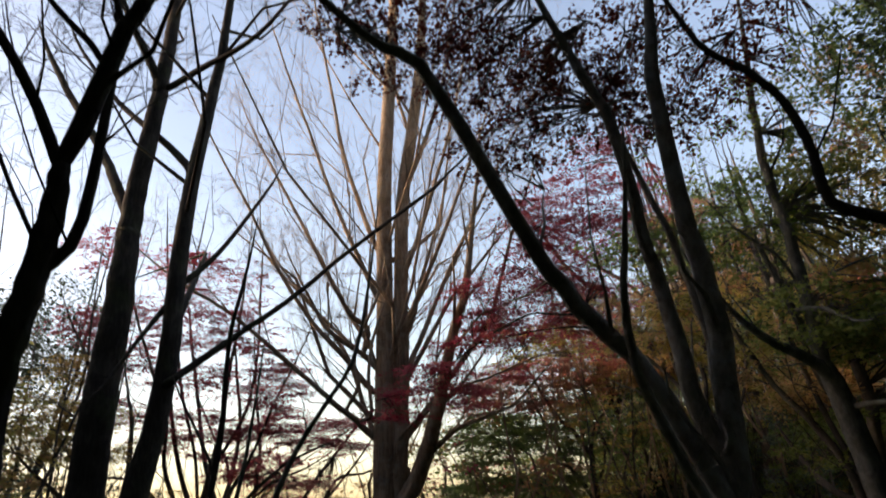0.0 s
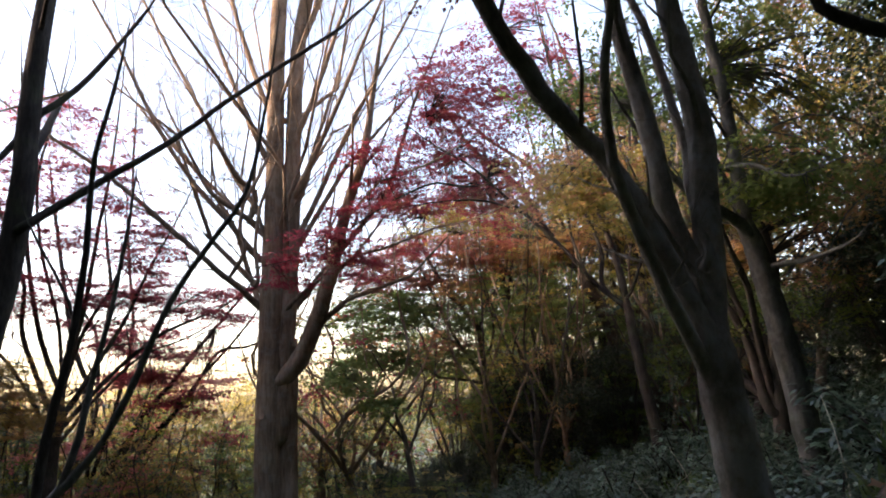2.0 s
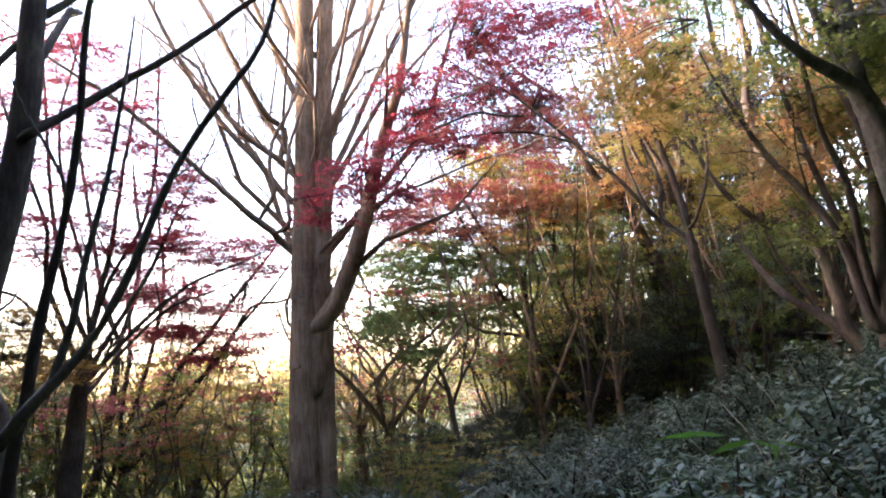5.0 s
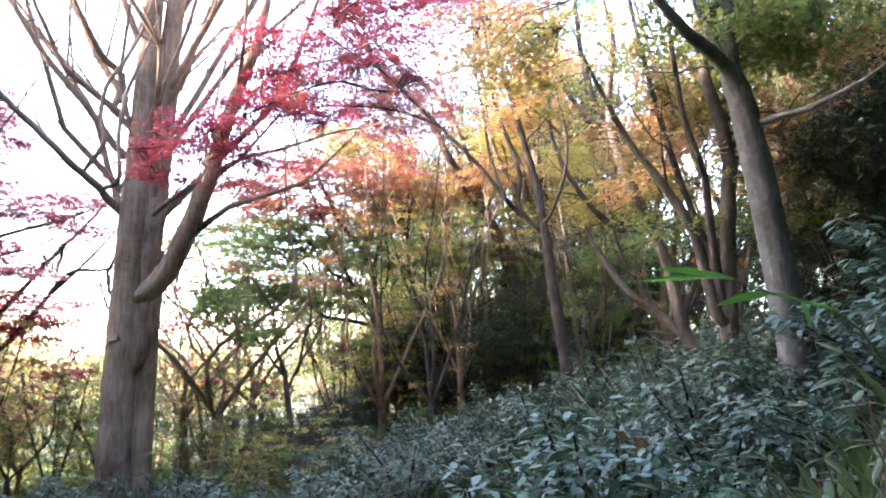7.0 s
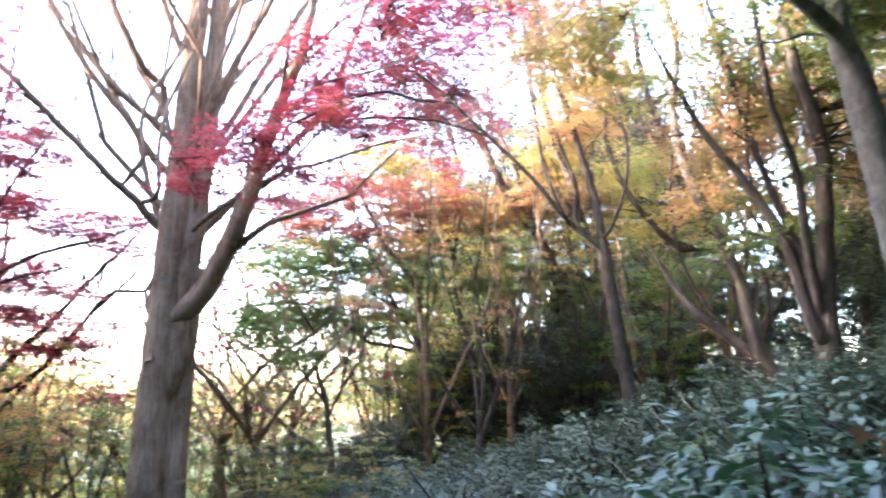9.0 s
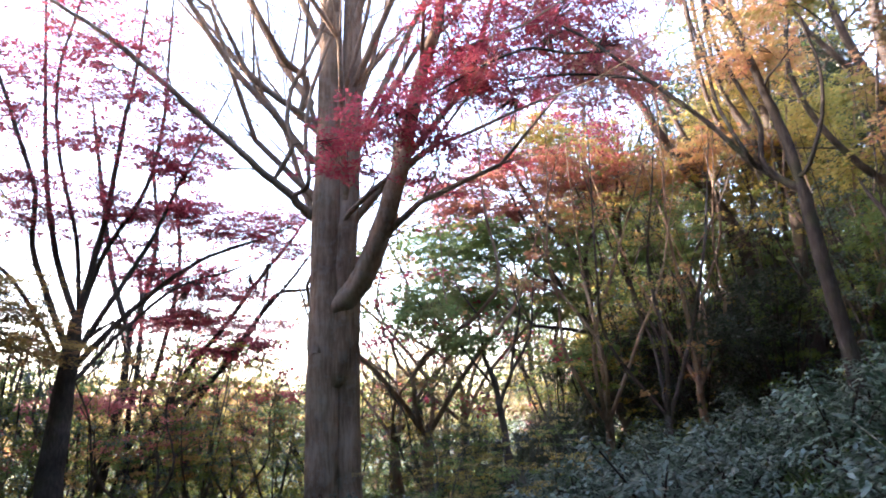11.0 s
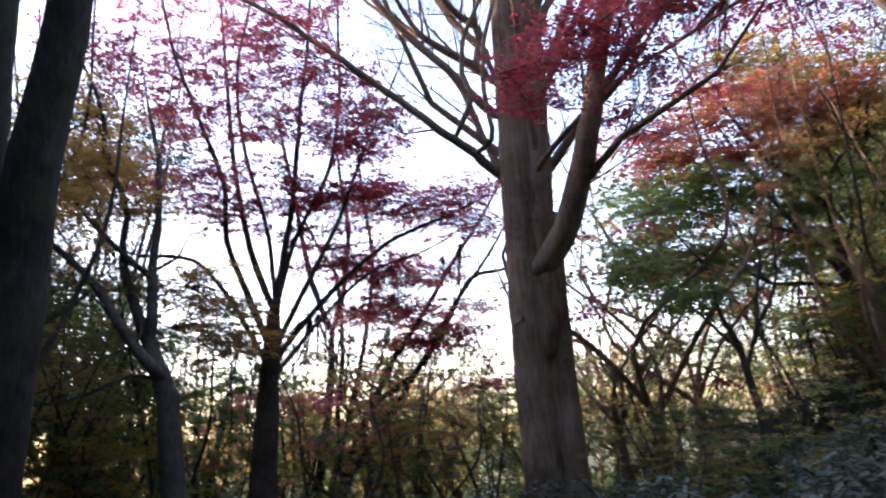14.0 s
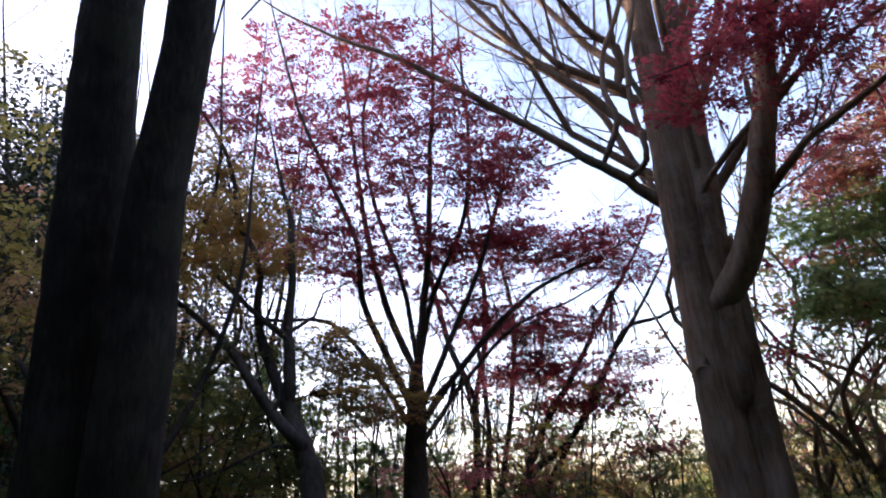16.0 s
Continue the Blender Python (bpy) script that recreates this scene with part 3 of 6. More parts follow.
limb(t, 0.026, 0.015, (-1.70, 3.40, 5.46), (-1.83, 3.33, 5.64), (-1.97, 3.27, 5.79), (-2.06, 3.20, 5.95))
limb(t, 0.016, 0.008, (-2.05, 3.40, 4.42), (-2.21, 3.20, 4.96), (-2.23, 3.00, 5.09))
finish_tree(t)

t = begin_tree("many_stemmed_tree", "grey mottled tree dividing into several leaning stems", BARK_MOTTLED)
t.update(rough=0.075, side=5, level=1, length=0.16, up=0.3, flare=0.12, leaf=0.032, spray=0.26, per=100, shape=STAR, thick=0.025)
trunk(t, 0.102, 0.073, (1.71, 3.60, 1.85), (1.63, 3.60, 2.18), (1.60, 3.60, 2.42), (1.58, 3.60, 2.60), (1.58, 3.60, 2.74))
limb(t, 0.062, 0.036, (1.59, 3.60, 2.44), (1.56, 3.60, 2.65), (1.51, 3.60, 2.84), (1.36, 3.60, 3.18), (1.21, 3.60, 3.49), (1.03, 3.60, 3.70), (0.85, 3.56, 3.94), (0.70, 3.52, 4.19), (0.21, 3.48, 5.26), (-0.05, 3.44, 5.44), (-0.35, 3.40, 5.74))
limb(t, 0.062, 0.036, (1.58, 3.60, 2.51), (1.58, 3.63, 2.74), (1.57, 3.67, 3.01), (1.49, 3.70, 3.26), (1.46, 3.73, 3.60), (1.41, 3.77, 3.99), (1.37, 3.80, 4.33), (1.30, 3.83, 5.00), (1.16, 3.87, 5.43), (0.98, 3.90, 5.95))
limb(t, 0.075, 0.046, (1.59, 3.60, 2.47), (1.60, 3.62, 2.67), (1.62, 3.65, 2.94), (1.66, 3.67, 3.34), (1.67, 3.70, 3.71), (1.65, 3.73, 4.06), (1.61, 3.75, 4.36), (1.58, 3.77, 5.25), (1.66, 3.80, 5.90))
limb(t, 0.035, 0.019, (1.58, 3.60, 2.44), (1.47, 3.55, 2.69), (1.35, 3.50, 2.92), (1.24, 3.45, 3.19), (1.15, 3.40, 3.42), (1.13, 3.35, 3.75), (1.16, 3.30, 4.00))
limb(t, 0.028, 0.019, (1.60, 3.60, 3.05), (1.60, 3.70, 3.35), (1.64, 3.80, 3.64), (1.56, 3.90, 4.26), (1.48, 4.00, 4.63))
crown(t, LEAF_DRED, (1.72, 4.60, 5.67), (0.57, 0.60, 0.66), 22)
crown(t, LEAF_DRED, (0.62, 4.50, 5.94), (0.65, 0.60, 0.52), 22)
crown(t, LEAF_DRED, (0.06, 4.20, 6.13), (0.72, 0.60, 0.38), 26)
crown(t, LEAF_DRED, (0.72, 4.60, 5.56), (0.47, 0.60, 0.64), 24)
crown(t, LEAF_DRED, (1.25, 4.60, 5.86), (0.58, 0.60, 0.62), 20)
finish_tree(t)

t = begin_tree("arching_tree", "tree with a long arching dark branch", BARK_DARK)
t.update(side=4, level=1, leaf=0.036, spray=0.26, per=90, thick=0.04)
trunk(t, 0.120, 0.112, (4.70, 4.00, 2.41), (4.88, 4.00, 3.08), (5.07, 4.00, 3.64), (5.40, 4.00, 4.50), (5.77, 4.00, 5.44))
limb(t, 0.053, 0.025, (4.96, 4.00, 3.40), (4.04, 4.00, 3.90), (3.21, 4.00, 4.21), (2.79, 4.00, 4.33), (2.55, 4.00, 4.45), (2.53, 4.00, 4.75), (2.45, 4.00, 5.10), (2.26, 4.00, 5.38), (2.00, 4.00, 5.60), (1.81, 4.00, 6.04))
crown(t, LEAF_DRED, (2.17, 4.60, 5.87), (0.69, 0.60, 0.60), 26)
crown(t, LEAF_GRN, (3.25, 4.60, 5.78), (0.39, 0.60, 0.53), 16)
finish_tree(t)

t = begin_tree("forked_tree", "smooth grey-brown tree forking above the slope", BARK_GREY)
t.update(side=4, level=1, leaf=0.05, spray=0.3, per=70, shape=STAR, flare=0.15)
trunk(t, 0.150, 0.092, (4.06, 7.10, 1.62), (4.00, 7.10, 1.95), (3.95, 7.10, 2.38), (3.85, 7.10, 3.11), (3.73, 7.10, 3.73), (3.65, 7.10, 4.03))
limb(t, 0.081, 0.023, (3.72, 7.10, 3.71), (3.59, 7.04, 3.95), (3.32, 6.98, 4.11), (3.05, 6.92, 4.26), (2.84, 6.86, 4.47), (2.60, 6.80, 4.80))
limb(t, 0.072, 0.027, (3.71, 7.10, 3.73), (3.69, 7.17, 4.06), (3.58, 7.25, 4.42), (3.52, 7.33, 4.79), (3.41, 7.40, 5.30))
limb(t, 0.086, 0.034, (3.73, 7.10, 3.69), (3.67, 7.10, 3.96), (3.65, 7.10, 4.71), (3.60, 7.10, 5.40), (3.54, 7.10, 5.99), (3.54, 7.10, 6.67), (3.60, 7.10, 7.44))
limb(t, 0.038, 0.013, (3.80, 7.10, 3.56), (3.91, 6.80, 3.53), (3.94, 6.50, 3.53), (3.94, 6.20, 3.54))
limb(t, 0.036, 0.014, (3.50, 7.10, 4.51), (3.63, 6.80, 4.45), (3.69, 6.50, 4.27))
crown(t, LEAF_GRN, (2.37, 7.60, 5.45), (0.63, 0.80, 0.40), 20)
crown(t, LEAF_GRN, (3.36, 7.80, 5.70), (0.68, 0.80, 0.55), 24)
crown(t, LEAF_YEL, (4.78, 8.20, 5.87), (0.63, 0.80, 0.69), 24)
crown(t, LEAF_ORA, (4.56, 7.80, 5.02), (0.45, 0.60, 0.32), 12)
crown(t, LEAF_GRN, (4.10, 7.00, 4.27), (0.53, 0.70, 0.29), 26)
crown(t, LEAF_GRN, (3.65, 7.00, 4.39), (0.56, 0.70, 0.31), 18)
crown(t, LEAF_ORA, (4.90, 7.40, 4.38), (0.33, 0.60, 0.33), 12)
crown(t, LEAF_YEL, (4.98, 8.20, 6.10), (0.87, 1.00, 0.80), 24)
crown(t, LEAF_GRN, (5.25, 8.00, 4.98), (0.56, 0.90, 0.76), 24)
crown(t, LEAF_GRN, (4.12, 7.80, 6.20), (0.60, 0.80, 0.47), 18)
crown(t, LEAF_GRN, (3.39, 7.60, 6.69), (1.13, 0.80, 0.85), 20)
crown(t, LEAF_ORA, (4.92, 8.00, 7.09), (0.71, 0.80, 0.87), 14)
finish_tree(t)

t = begin_tree("maple_tree", "maple with slim grey stems from one foot", BARK_MAPLE)
t.update(side=5, level=1, leaf=0.055, spray=0.35, more=1.3)
trunk(t, 0.087, 0.063, (4.70, 8.80, 1.95), (4.71, 8.80, 2.48), (4.77, 8.80, 3.14), (4.83, 8.80, 3.71), (4.78, 8.80, 4.17), (4.65, 8.80, 4.63), (4.55, 8.80, 5.23))
limb(t, 0.069, 0.031, (4.57, 8.80, 2.21), (4.55, 8.90, 2.59), (4.48, 9.00, 3.10), (4.22, 9.10, 3.63), (3.95, 9.20, 4.05), (3.77, 9.30, 4.49))
limb(t, 0.058, 0.023, (4.63, 8.80, 2.37), (4.51, 8.72, 3.00), (4.42, 8.65, 3.58), (4.19, 8.57, 4.15), (4.07, 8.50, 4.79))
limb(t, 0.046, 0.027, (4.66, 8.80, 2.26), (4.61, 8.92, 2.87), (4.43, 9.04, 3.57), (4.30, 9.16, 4.31), (4.19, 9.28, 5.16), (4.16, 9.40, 5.74))
crown(t, LEAF_YEL, (4.87, 9.40, 4.97), (0.74, 0.80, 0.67), 20)
crown(t, LEAF_GRN, (5.59, 9.40, 3.43), (0.67, 0.70, 0.40), 10)
crown(t, LEAF_YEL, (3.33, 9.40, 4.95), (0.77, 0.80, 0.56), 24)
crown(t, LEAF_ORA, (2.45, 9.40, 5.07), (0.55, 0.80, 0.41), 14)
crown(t, LEAF_GRN, (4.85, 9.40, 4.98), (0.79, 0.80, 0.72), 24)
crown(t, LEAF_ORA, (4.30, 9.40, 4.33), (0.75, 0.80, 0.55), 22)
crown(t, LEAF_ORA, (5.78, 9.00, 4.33), (0.61, 0.70, 0.34), 14)
crown(t, LEAF_GRN, (4.56, 9.20, 3.44), (0.67, 0.70, 0.55), 12)
crown(t, LEAF_ORA, (5.97, 9.60, 4.16), (0.78, 0.80, 0.57), 14)
crown(t, LEAF_GRN, (5.81, 10.00, 5.11), (0.93, 0.90, 0.76), 18)
finish_tree(t)

t = begin_tree("maple_tree", "leaning maple with orange and yellow leaves", BARK_MAPLE)
t.update(side=6, level=1, leaf=0.066, spray=0.5, thick=0.02, per=100, more=2.8, mess=0.32, droop=0.2)
trunk(t, 0.126, 0.080, (6.77, 12.50, 1.88), (6.52, 12.50, 2.37), (6.32, 12.50, 3.29), (5.99, 12.50, 4.09))
limb(t, 0.089, 0.039, (5.99, 12.50, 4.09), (5.59, 12.50, 4.99), (5.46, 12.50, 5.88), (5.59, 12.50, 6.83), (5.43, 12.50, 7.68))
limb(t, 0.090, 0.045, (6.66, 12.50, 2.04), (6.28, 12.67, 2.50), (5.78, 12.83, 2.88), (5.56, 13.00, 3.33))
limb(t, 0.053, 0.028, (6.11, 12.50, 3.79), (6.26, 12.33, 4.73), (6.31, 12.17, 5.66), (5.88, 12.00, 6.73))
crown(t, LEAF_ORA, (6.12, 12.20, 5.49), (0.37, 0.80, 0.41), 10)
crown(t, LEAF_CORAL, (6.43, 12.00, 6.08), (0.29, 0.70, 0.28), 8)
crown(t, LEAF_ORA, (6.61, 12.20, 5.39), (0.34, 0.70, 0.33), 8)
crown(t, LEAF_RUST, (6.08, 12.40, 4.50), (0.37, 0.70, 0.32), 7)
crown(t, LEAF_LIME, (6.68, 12.80, 3.89), (0.42, 0.80, 0.33), 6)
crown(t, LEAF_CORAL, (6.91, 12.00, 5.90), (0.26, 0.60, 0.33), 6)
finish_tree(t)

t = begin_tree("maple_tree", "maple with a hooked side branch and yellow leaves", BARK_MAPLE)
t.update(side=6, level=1, leaf=0.066, spray=0.5, thick=0.02, per=100, more=2.8, mess=0.32, droop=0.2)
trunk(t, 0.132, 0.088, (8.04, 14.80, 2.23), (7.87, 14.80, 3.26), (7.57, 14.80, 4.09), (7.09, 14.80, 5.03))
limb(t, 0.098, 0.035, (7.09, 14.80, 5.03), (6.75, 14.80, 5.77), (6.41, 14.80, 6.63), (6.16, 14.80, 7.74), (6.07, 14.80, 8.78))
limb(t, 0.076, 0.032, (7.00, 14.80, 4.31), (6.68, 14.74, 4.28), (6.16, 14.68, 4.67), (5.65, 14.62, 5.31), (5.32, 14.56, 6.22), (5.43, 14.50, 7.18))
limb(t, 0.066, 0.035, (7.31, 14.80, 4.72), (6.75, 14.97, 5.93), (5.94, 15.13, 7.16), (5.81, 15.30, 8.40))
crown(t, LEAF_ORA, (6.97, 14.40, 5.60), (0.49, 0.80, 0.38), 7)
crown(t, LEAF_ORA, (7.04, 14.40, 4.85), (0.39, 0.80, 0.32), 6)
crown(t, LEAF_YEL, (6.09, 15.20, 5.77), (0.45, 0.90, 0.45), 8)
crown(t, LEAF_YEL, (6.31, 15.00, 4.84), (0.39, 0.90, 0.33), 7)
crown(t, LEAF_YEL, (7.13, 15.40, 7.70), (0.54, 0.90, 0.48), 6)
crown(t, LEAF_LIME, (6.61, 15.00, 3.87), (0.49, 0.90, 0.33), 7)
crown(t, LEAF_LIME, (6.05, 15.40, 8.68), (0.54, 0.90, 0.36), 6)
finish_tree(t)

t = begin_tree("maple_tree", "maple with a broken black stub and green leaves", BARK_MAPLE)
t.update(side=6, level=1, leaf=0.075, spray=0.52, thick=0.02, per=95, more=3.3, mess=0.32, droop=0.2)
trunk(t, 0.184, 0.144, (6.86, 18.60, 1.22), (6.64, 18.60, 1.85), (6.34, 18.60, 2.86), (5.95, 18.60, 4.07), (5.42, 18.60, 5.30))
limb(t, 0.105, 0.079, (5.42, 18.60, 5.30), (5.24, 18.60, 5.62), (5.17, 18.60, 6.12), ext=0, count=0)
limb(t, 0.118, 0.040, (5.38, 18.60, 5.36), (4.84, 18.48, 5.97), (4.33, 18.36, 6.76), (3.90, 18.24, 7.49), (2.82, 18.12, 8.41), (2.13, 18.00, 9.49))
limb(t, 0.078, 0.042, (5.62, 18.60, 4.91), (5.13, 18.77, 6.40), (4.48, 18.93, 8.08), (3.40, 19.10, 9.03))
crown(t, LEAF_LIME, (4.90, 19.00, 4.31), (0.72, 1.10, 0.46), 10)
crown(t, LEAF_LIME, (5.87, 19.40, 4.13), (0.62, 1.10, 0.62), 10)
crown(t, LEAF_YEL, (6.26, 18.80, 5.42), (0.49, 1.10, 0.54), 9)
crown(t, LEAF_RUST, (5.15, 18.40, 6.08), (0.65, 1.10, 0.53), 12)
crown(t, LEAF_RUST, (5.99, 18.40, 6.27), (0.54, 1.10, 0.47), 9)
crown(t, LEAF_YEL, (5.64, 19.00, 7.34), (0.57, 1.10, 0.49), 9)
crown(t, LEAF_LIME, (6.75, 19.40, 4.58), (0.50, 1.10, 0.56), 8)
finish_tree(t)

t = begin_tree("maple_tree", "slim maple with orange leaves and thin dark limbs", BARK_MAPLE)
t.update(side=6, level=1, leaf=0.075, spray=0.52, thick=0.02, per=95, more=3.3, mess=0.32, droop=0.2)
trunk(t, 0.140, 0.104, (6.87, 18.00, 1.36), (6.74, 18.00, 2.83), (6.72, 18.00, 4.34), (6.64, 18.00, 5.51))
limb(t, 0.104, 0.043, (6.64, 18.00, 5.51), (6.42, 18.00, 6.70), (6.16, 18.00, 8.04), (5.80, 18.00, 9.41), (5.33, 18.00, 10.79))
limb(t, 0.064, 0.034, (6.23, 18.00, 5.48), (5.58, 17.88, 6.26), (5.21, 17.75, 7.18), (4.98, 17.62, 8.99), (4.75, 17.50, 10.43))
limb(t, 0.065, 0.035, (6.23, 18.00, 5.62), (5.89, 18.13, 6.83), (5.53, 18.27, 8.08), (5.31, 18.40, 10.12))
limb(t, 0.078, 0.039, (6.70, 18.00, 5.12), (6.09, 17.82, 5.37), (5.97, 17.65, 6.16), (5.38, 17.48, 7.24), (5.21, 17.30, 8.74))
crown(t, LEAF_RUST, (6.59, 17.60, 8.69), (0.86, 1.00, 0.44), 11)
crown(t, LEAF_RUST, (6.14, 17.60, 7.54), (0.71, 1.00, 0.40), 11)
crown(t, LEAF_YEL, (6.96, 18.00, 6.23), (0.54, 1.00, 0.60), 10)
crown(t, LEAF_YEL, (7.14, 18.00, 5.30), (0.60, 1.00, 0.46), 10)
crown(t, LEAF_YEL, (6.01, 18.40, 7.25), (0.49, 1.00, 0.61), 8)
crown(t, LEAF_LIME, (6.51, 18.00, 10.00), (1.03, 1.00, 0.57), 9)
crown(t, LEAF_LIME, (6.91, 18.40, 3.89), (0.60, 1.00, 0.46), 8)
crown(t, LEAF_RUST, (5.49, 17.60, 9.40), (0.61, 1.00, 0.47), 8)
crown(t, LEAF_YEL, (7.56, 18.00, 6.83), (0.55, 1.00, 0.48), 7)
finish_tree(t)

t = begin_tree("maple_tree", "maple with dark leaning stems and crimson sprays reaching far out", BARK_DARK)
t.update(side=6, level=1, length=0.12, leaf=0.055, spray=0.56, thick=0.016, per=160, more=2.0, mess=0.28, droop=0.15)
trunk(t, 0.100, 0.080, (4.87, 13.20, 1.86), (4.74, 13.20, 2.72), (4.64, 13.20, 3.52), (4.59, 13.20, 3.97))
limb(t, 0.075, 0.030, (4.59, 13.20, 3.97), (4.54, 13.33, 4.64), (4.42, 13.47, 5.33), (4.24, 13.60, 6.25), (4.08, 13.73, 6.99), (3.91, 13.87, 7.87), (3.81, 14.00, 8.68))
limb(t, 0.055, 0.022, (4.65, 13.20, 3.79), (4.27, 13.42, 4.27), (4.37, 13.63, 4.90), (4.27, 13.85, 5.54), (4.10, 14.07, 6.31), (4.09, 14.28, 7.23), (4.04, 14.50, 8.32))
limb(t, 0.045, 0.018, (4.61, 13.20, 3.88), (4.24, 13.47, 4.24), (3.67, 13.73, 5.07), (3.07, 14.00, 5.79), (2.56, 14.33, 6.46), (2.12, 14.67, 7.02), (1.67, 15.00, 7.43))
limb(t, 0.035, 0.014, (3.96, 13.20, 4.39), (3.83, 13.60, 5.23), (3.86, 13.90, 6.02), (3.82, 14.20, 6.85), (3.87, 14.50, 7.85))
limb(t, 0.030, 0.012, (2.58, 14.40, 6.49), (1.97, 14.27, 6.43), (1.38, 14.13, 6.46), (0.66, 14.00, 6.14), (-0.02, 13.80, 5.68), (-0.56, 13.60, 5.29))
limb(t, 0.035, 0.014, (4.63, 13.00, 4.11), (4.89, 13.00, 4.76), (4.96, 13.00, 5.42), (4.84, 13.00, 5.98), (4.72, 13.00, 6.74))
limb(t, 0.030, 0.012, (3.07, 14.00, 5.79), (2.52, 14.60, 6.20), (1.83, 14.60, 6.24), (1.06, 14.60, 6.17), (0.51, 14.60, 6.07))
crown(t, LEAF_CRIM, (2.05, 15.60, 8.27), (0.81, 0.90, 0.41), 11)
crown(t, LEAF_CRIM, (2.81, 15.60, 8.89), (0.89, 0.90, 0.42), 11)
crown(t, LEAF_CRIM, (1.27, 15.00, 7.12), (0.84, 0.80, 0.27), 10)
crown(t, LEAF_CRIM, (2.78, 15.40, 7.63), (0.79, 0.80, 0.40), 10)
crown(t, LEAF_CRIM, (0.58, 14.40, 6.49), (0.46, 0.50, 0.20), 7)
crown(t, LEAF_CRIM, (0.06, 13.90, 5.91), (0.33, 0.40, 0.12), 5)
crown(t, LEAF_CRIM, (-0.57, 13.60, 5.38), (0.40, 0.35, 0.15), 7)
crown(t, LEAF_CRIM, (-1.04, 13.50, 4.92), (0.25, 0.30, 0.18), 5)
crown(t, LEAF_CRIM, (-1.29, 13.50, 4.61), (0.16, 0.30, 0.11), 3)
crown(t, LEAF_CRIM, (0.10, 13.80, 7.04), (0.22, 0.30, 0.13), 4)
crown(t, LEAF_CRIM, (0.88, 14.60, 6.15), (0.58, 0.50, 0.17), 8)
crown(t, LEAF_CRIM, (-0.19, 13.70, 5.01), (0.37, 0.40, 0.12), 6)
crown(t, LEAF_CRIM, (2.15, 15.40, 6.73), (0.77, 0.70, 0.30), 10)
crown(t, LEAF_CORAL, (2.96, 15.00, 6.38), (0.65, 0.70, 0.31), 9)
crown(t, LEAF_CRIM, (3.45, 15.00, 8.15), (0.38, 0.70, 0.53), 7)
crown(t, LEAF_CORAL, (4.43, 14.00, 8.28), (0.57, 0.80, 0.37), 8)
crown(t, LEAF_CRIM, (3.79, 15.00, 9.36), (1.14, 0.90, 0.46), 9)
crown(t, LEAF_CRIM, (1.79, 15.40, 9.17), (1.03, 0.90, 0.41), 8)
crown(t, LEAF_RUST, (4.50, 13.20, 6.51), (0.43, 0.50, 0.21), 6)
crown(t, LEAF_RUST, (4.18, 13.20, 5.85), (0.35, 0.50, 0.20), 6)
crown(t, LEAF_CRIM, (1.87, 17.00, 6.88), (0.75, 0.90, 0.37), 9)
crown(t, LEAF_CRIM, (2.97, 17.00, 6.37), (0.65, 0.90, 0.47), 9)
crown(t, LEAF_CRIM, (3.44, 17.00, 7.37), (0.78, 0.90, 0.39), 9)
crown(t, LEAF_CRIM, (1.00, 16.60, 5.75), (0.52, 0.80, 0.29), 7)
crown(t, LEAF_CRIM, (-0.12, 15.80, 5.05), (0.40, 0.70, 0.25), 7)
crown(t, LEAF_CRIM, (0.57, 15.40, 6.50), (0.41, 0.70, 0.27), 6)
crown(t, LEAF_CRIM, (1.10, 15.60, 7.63), (0.86, 0.80, 0.36), 8)
crown(t, LEAF_CRIM, (2.64, 15.20, 9.64), (0.95, 0.80, 0.62), 9)
crown(t, LEAF_CRIM, (1.83, 15.60, 8.71), (1.00, 0.80, 0.44), 9)
crown(t, LEAF_CRIM, (3.00, 15.40, 8.59), (0.77, 0.80, 0.49), 8)
crown(t, LEAF_CRIM, (2.20, 15.80, 7.72), (0.88, 0.80, 0.37), 8)
crown(t, LEAF_CRIM, (0.49, 15.00, 6.58), (0.61, 0.60, 0.25), 6)
crown(t, LEAF_CORAL, (2.82, 16.00, 7.16), (0.77, 0.80, 0.37), 7)
crown(t, LEAF_CRIM, (3.35, 15.00, 10.33), (0.68, 0.80, 0.50), 7)
finish_tree(t)

t = begin_tree("maple_tree", "maple of several thin stems, green below and coral above", BARK_MAPLE)
t.update(side=6, level=1, leaf=0.074, spray=0.56, thick=0.018, per=110, more=2.5, mess=0.3, droop=0.18)
trunk(t, 0.104, 0.072, (3.44, 19.00, 0.61), (3.15, 19.00, 1.47), (2.94, 19.00, 2.34), (2.82, 19.00, 3.21), (2.79, 19.00, 4.04))
limb(t, 0.068, 0.024, (2.79, 19.00, 3.98), (2.44, 19.00, 4.55), (2.05, 19.00, 4.99), (1.72, 19.00, 5.62), (1.45, 19.00, 6.20), (1.12, 19.00, 6.64), (0.85, 19.00, 7.36))
limb(t, 0.048, 0.018, (2.79, 19.00, 3.98), (2.95, 19.00, 4.63), (3.28, 19.00, 5.04), (3.54, 19.00, 5.39), (3.65, 19.00, 6.14))
limb(t, 0.060, 0.024, (2.94, 19.00, 2.46), (2.59, 19.00, 3.21), (2.26, 19.00, 3.71), (1.93, 19.00, 4.40), (1.67, 19.00, 4.97), (1.40, 19.00, 5.61))
limb(t, 0.048, 0.016, (2.85, 19.40, 2.73), (2.27, 19.40, 2.86), (1.67, 19.40, 2.98), (1.45, 19.40, 3.61), (1.29, 19.40, 4.12), (0.78, 19.40, 4.42), (0.28, 19.40, 4.66))
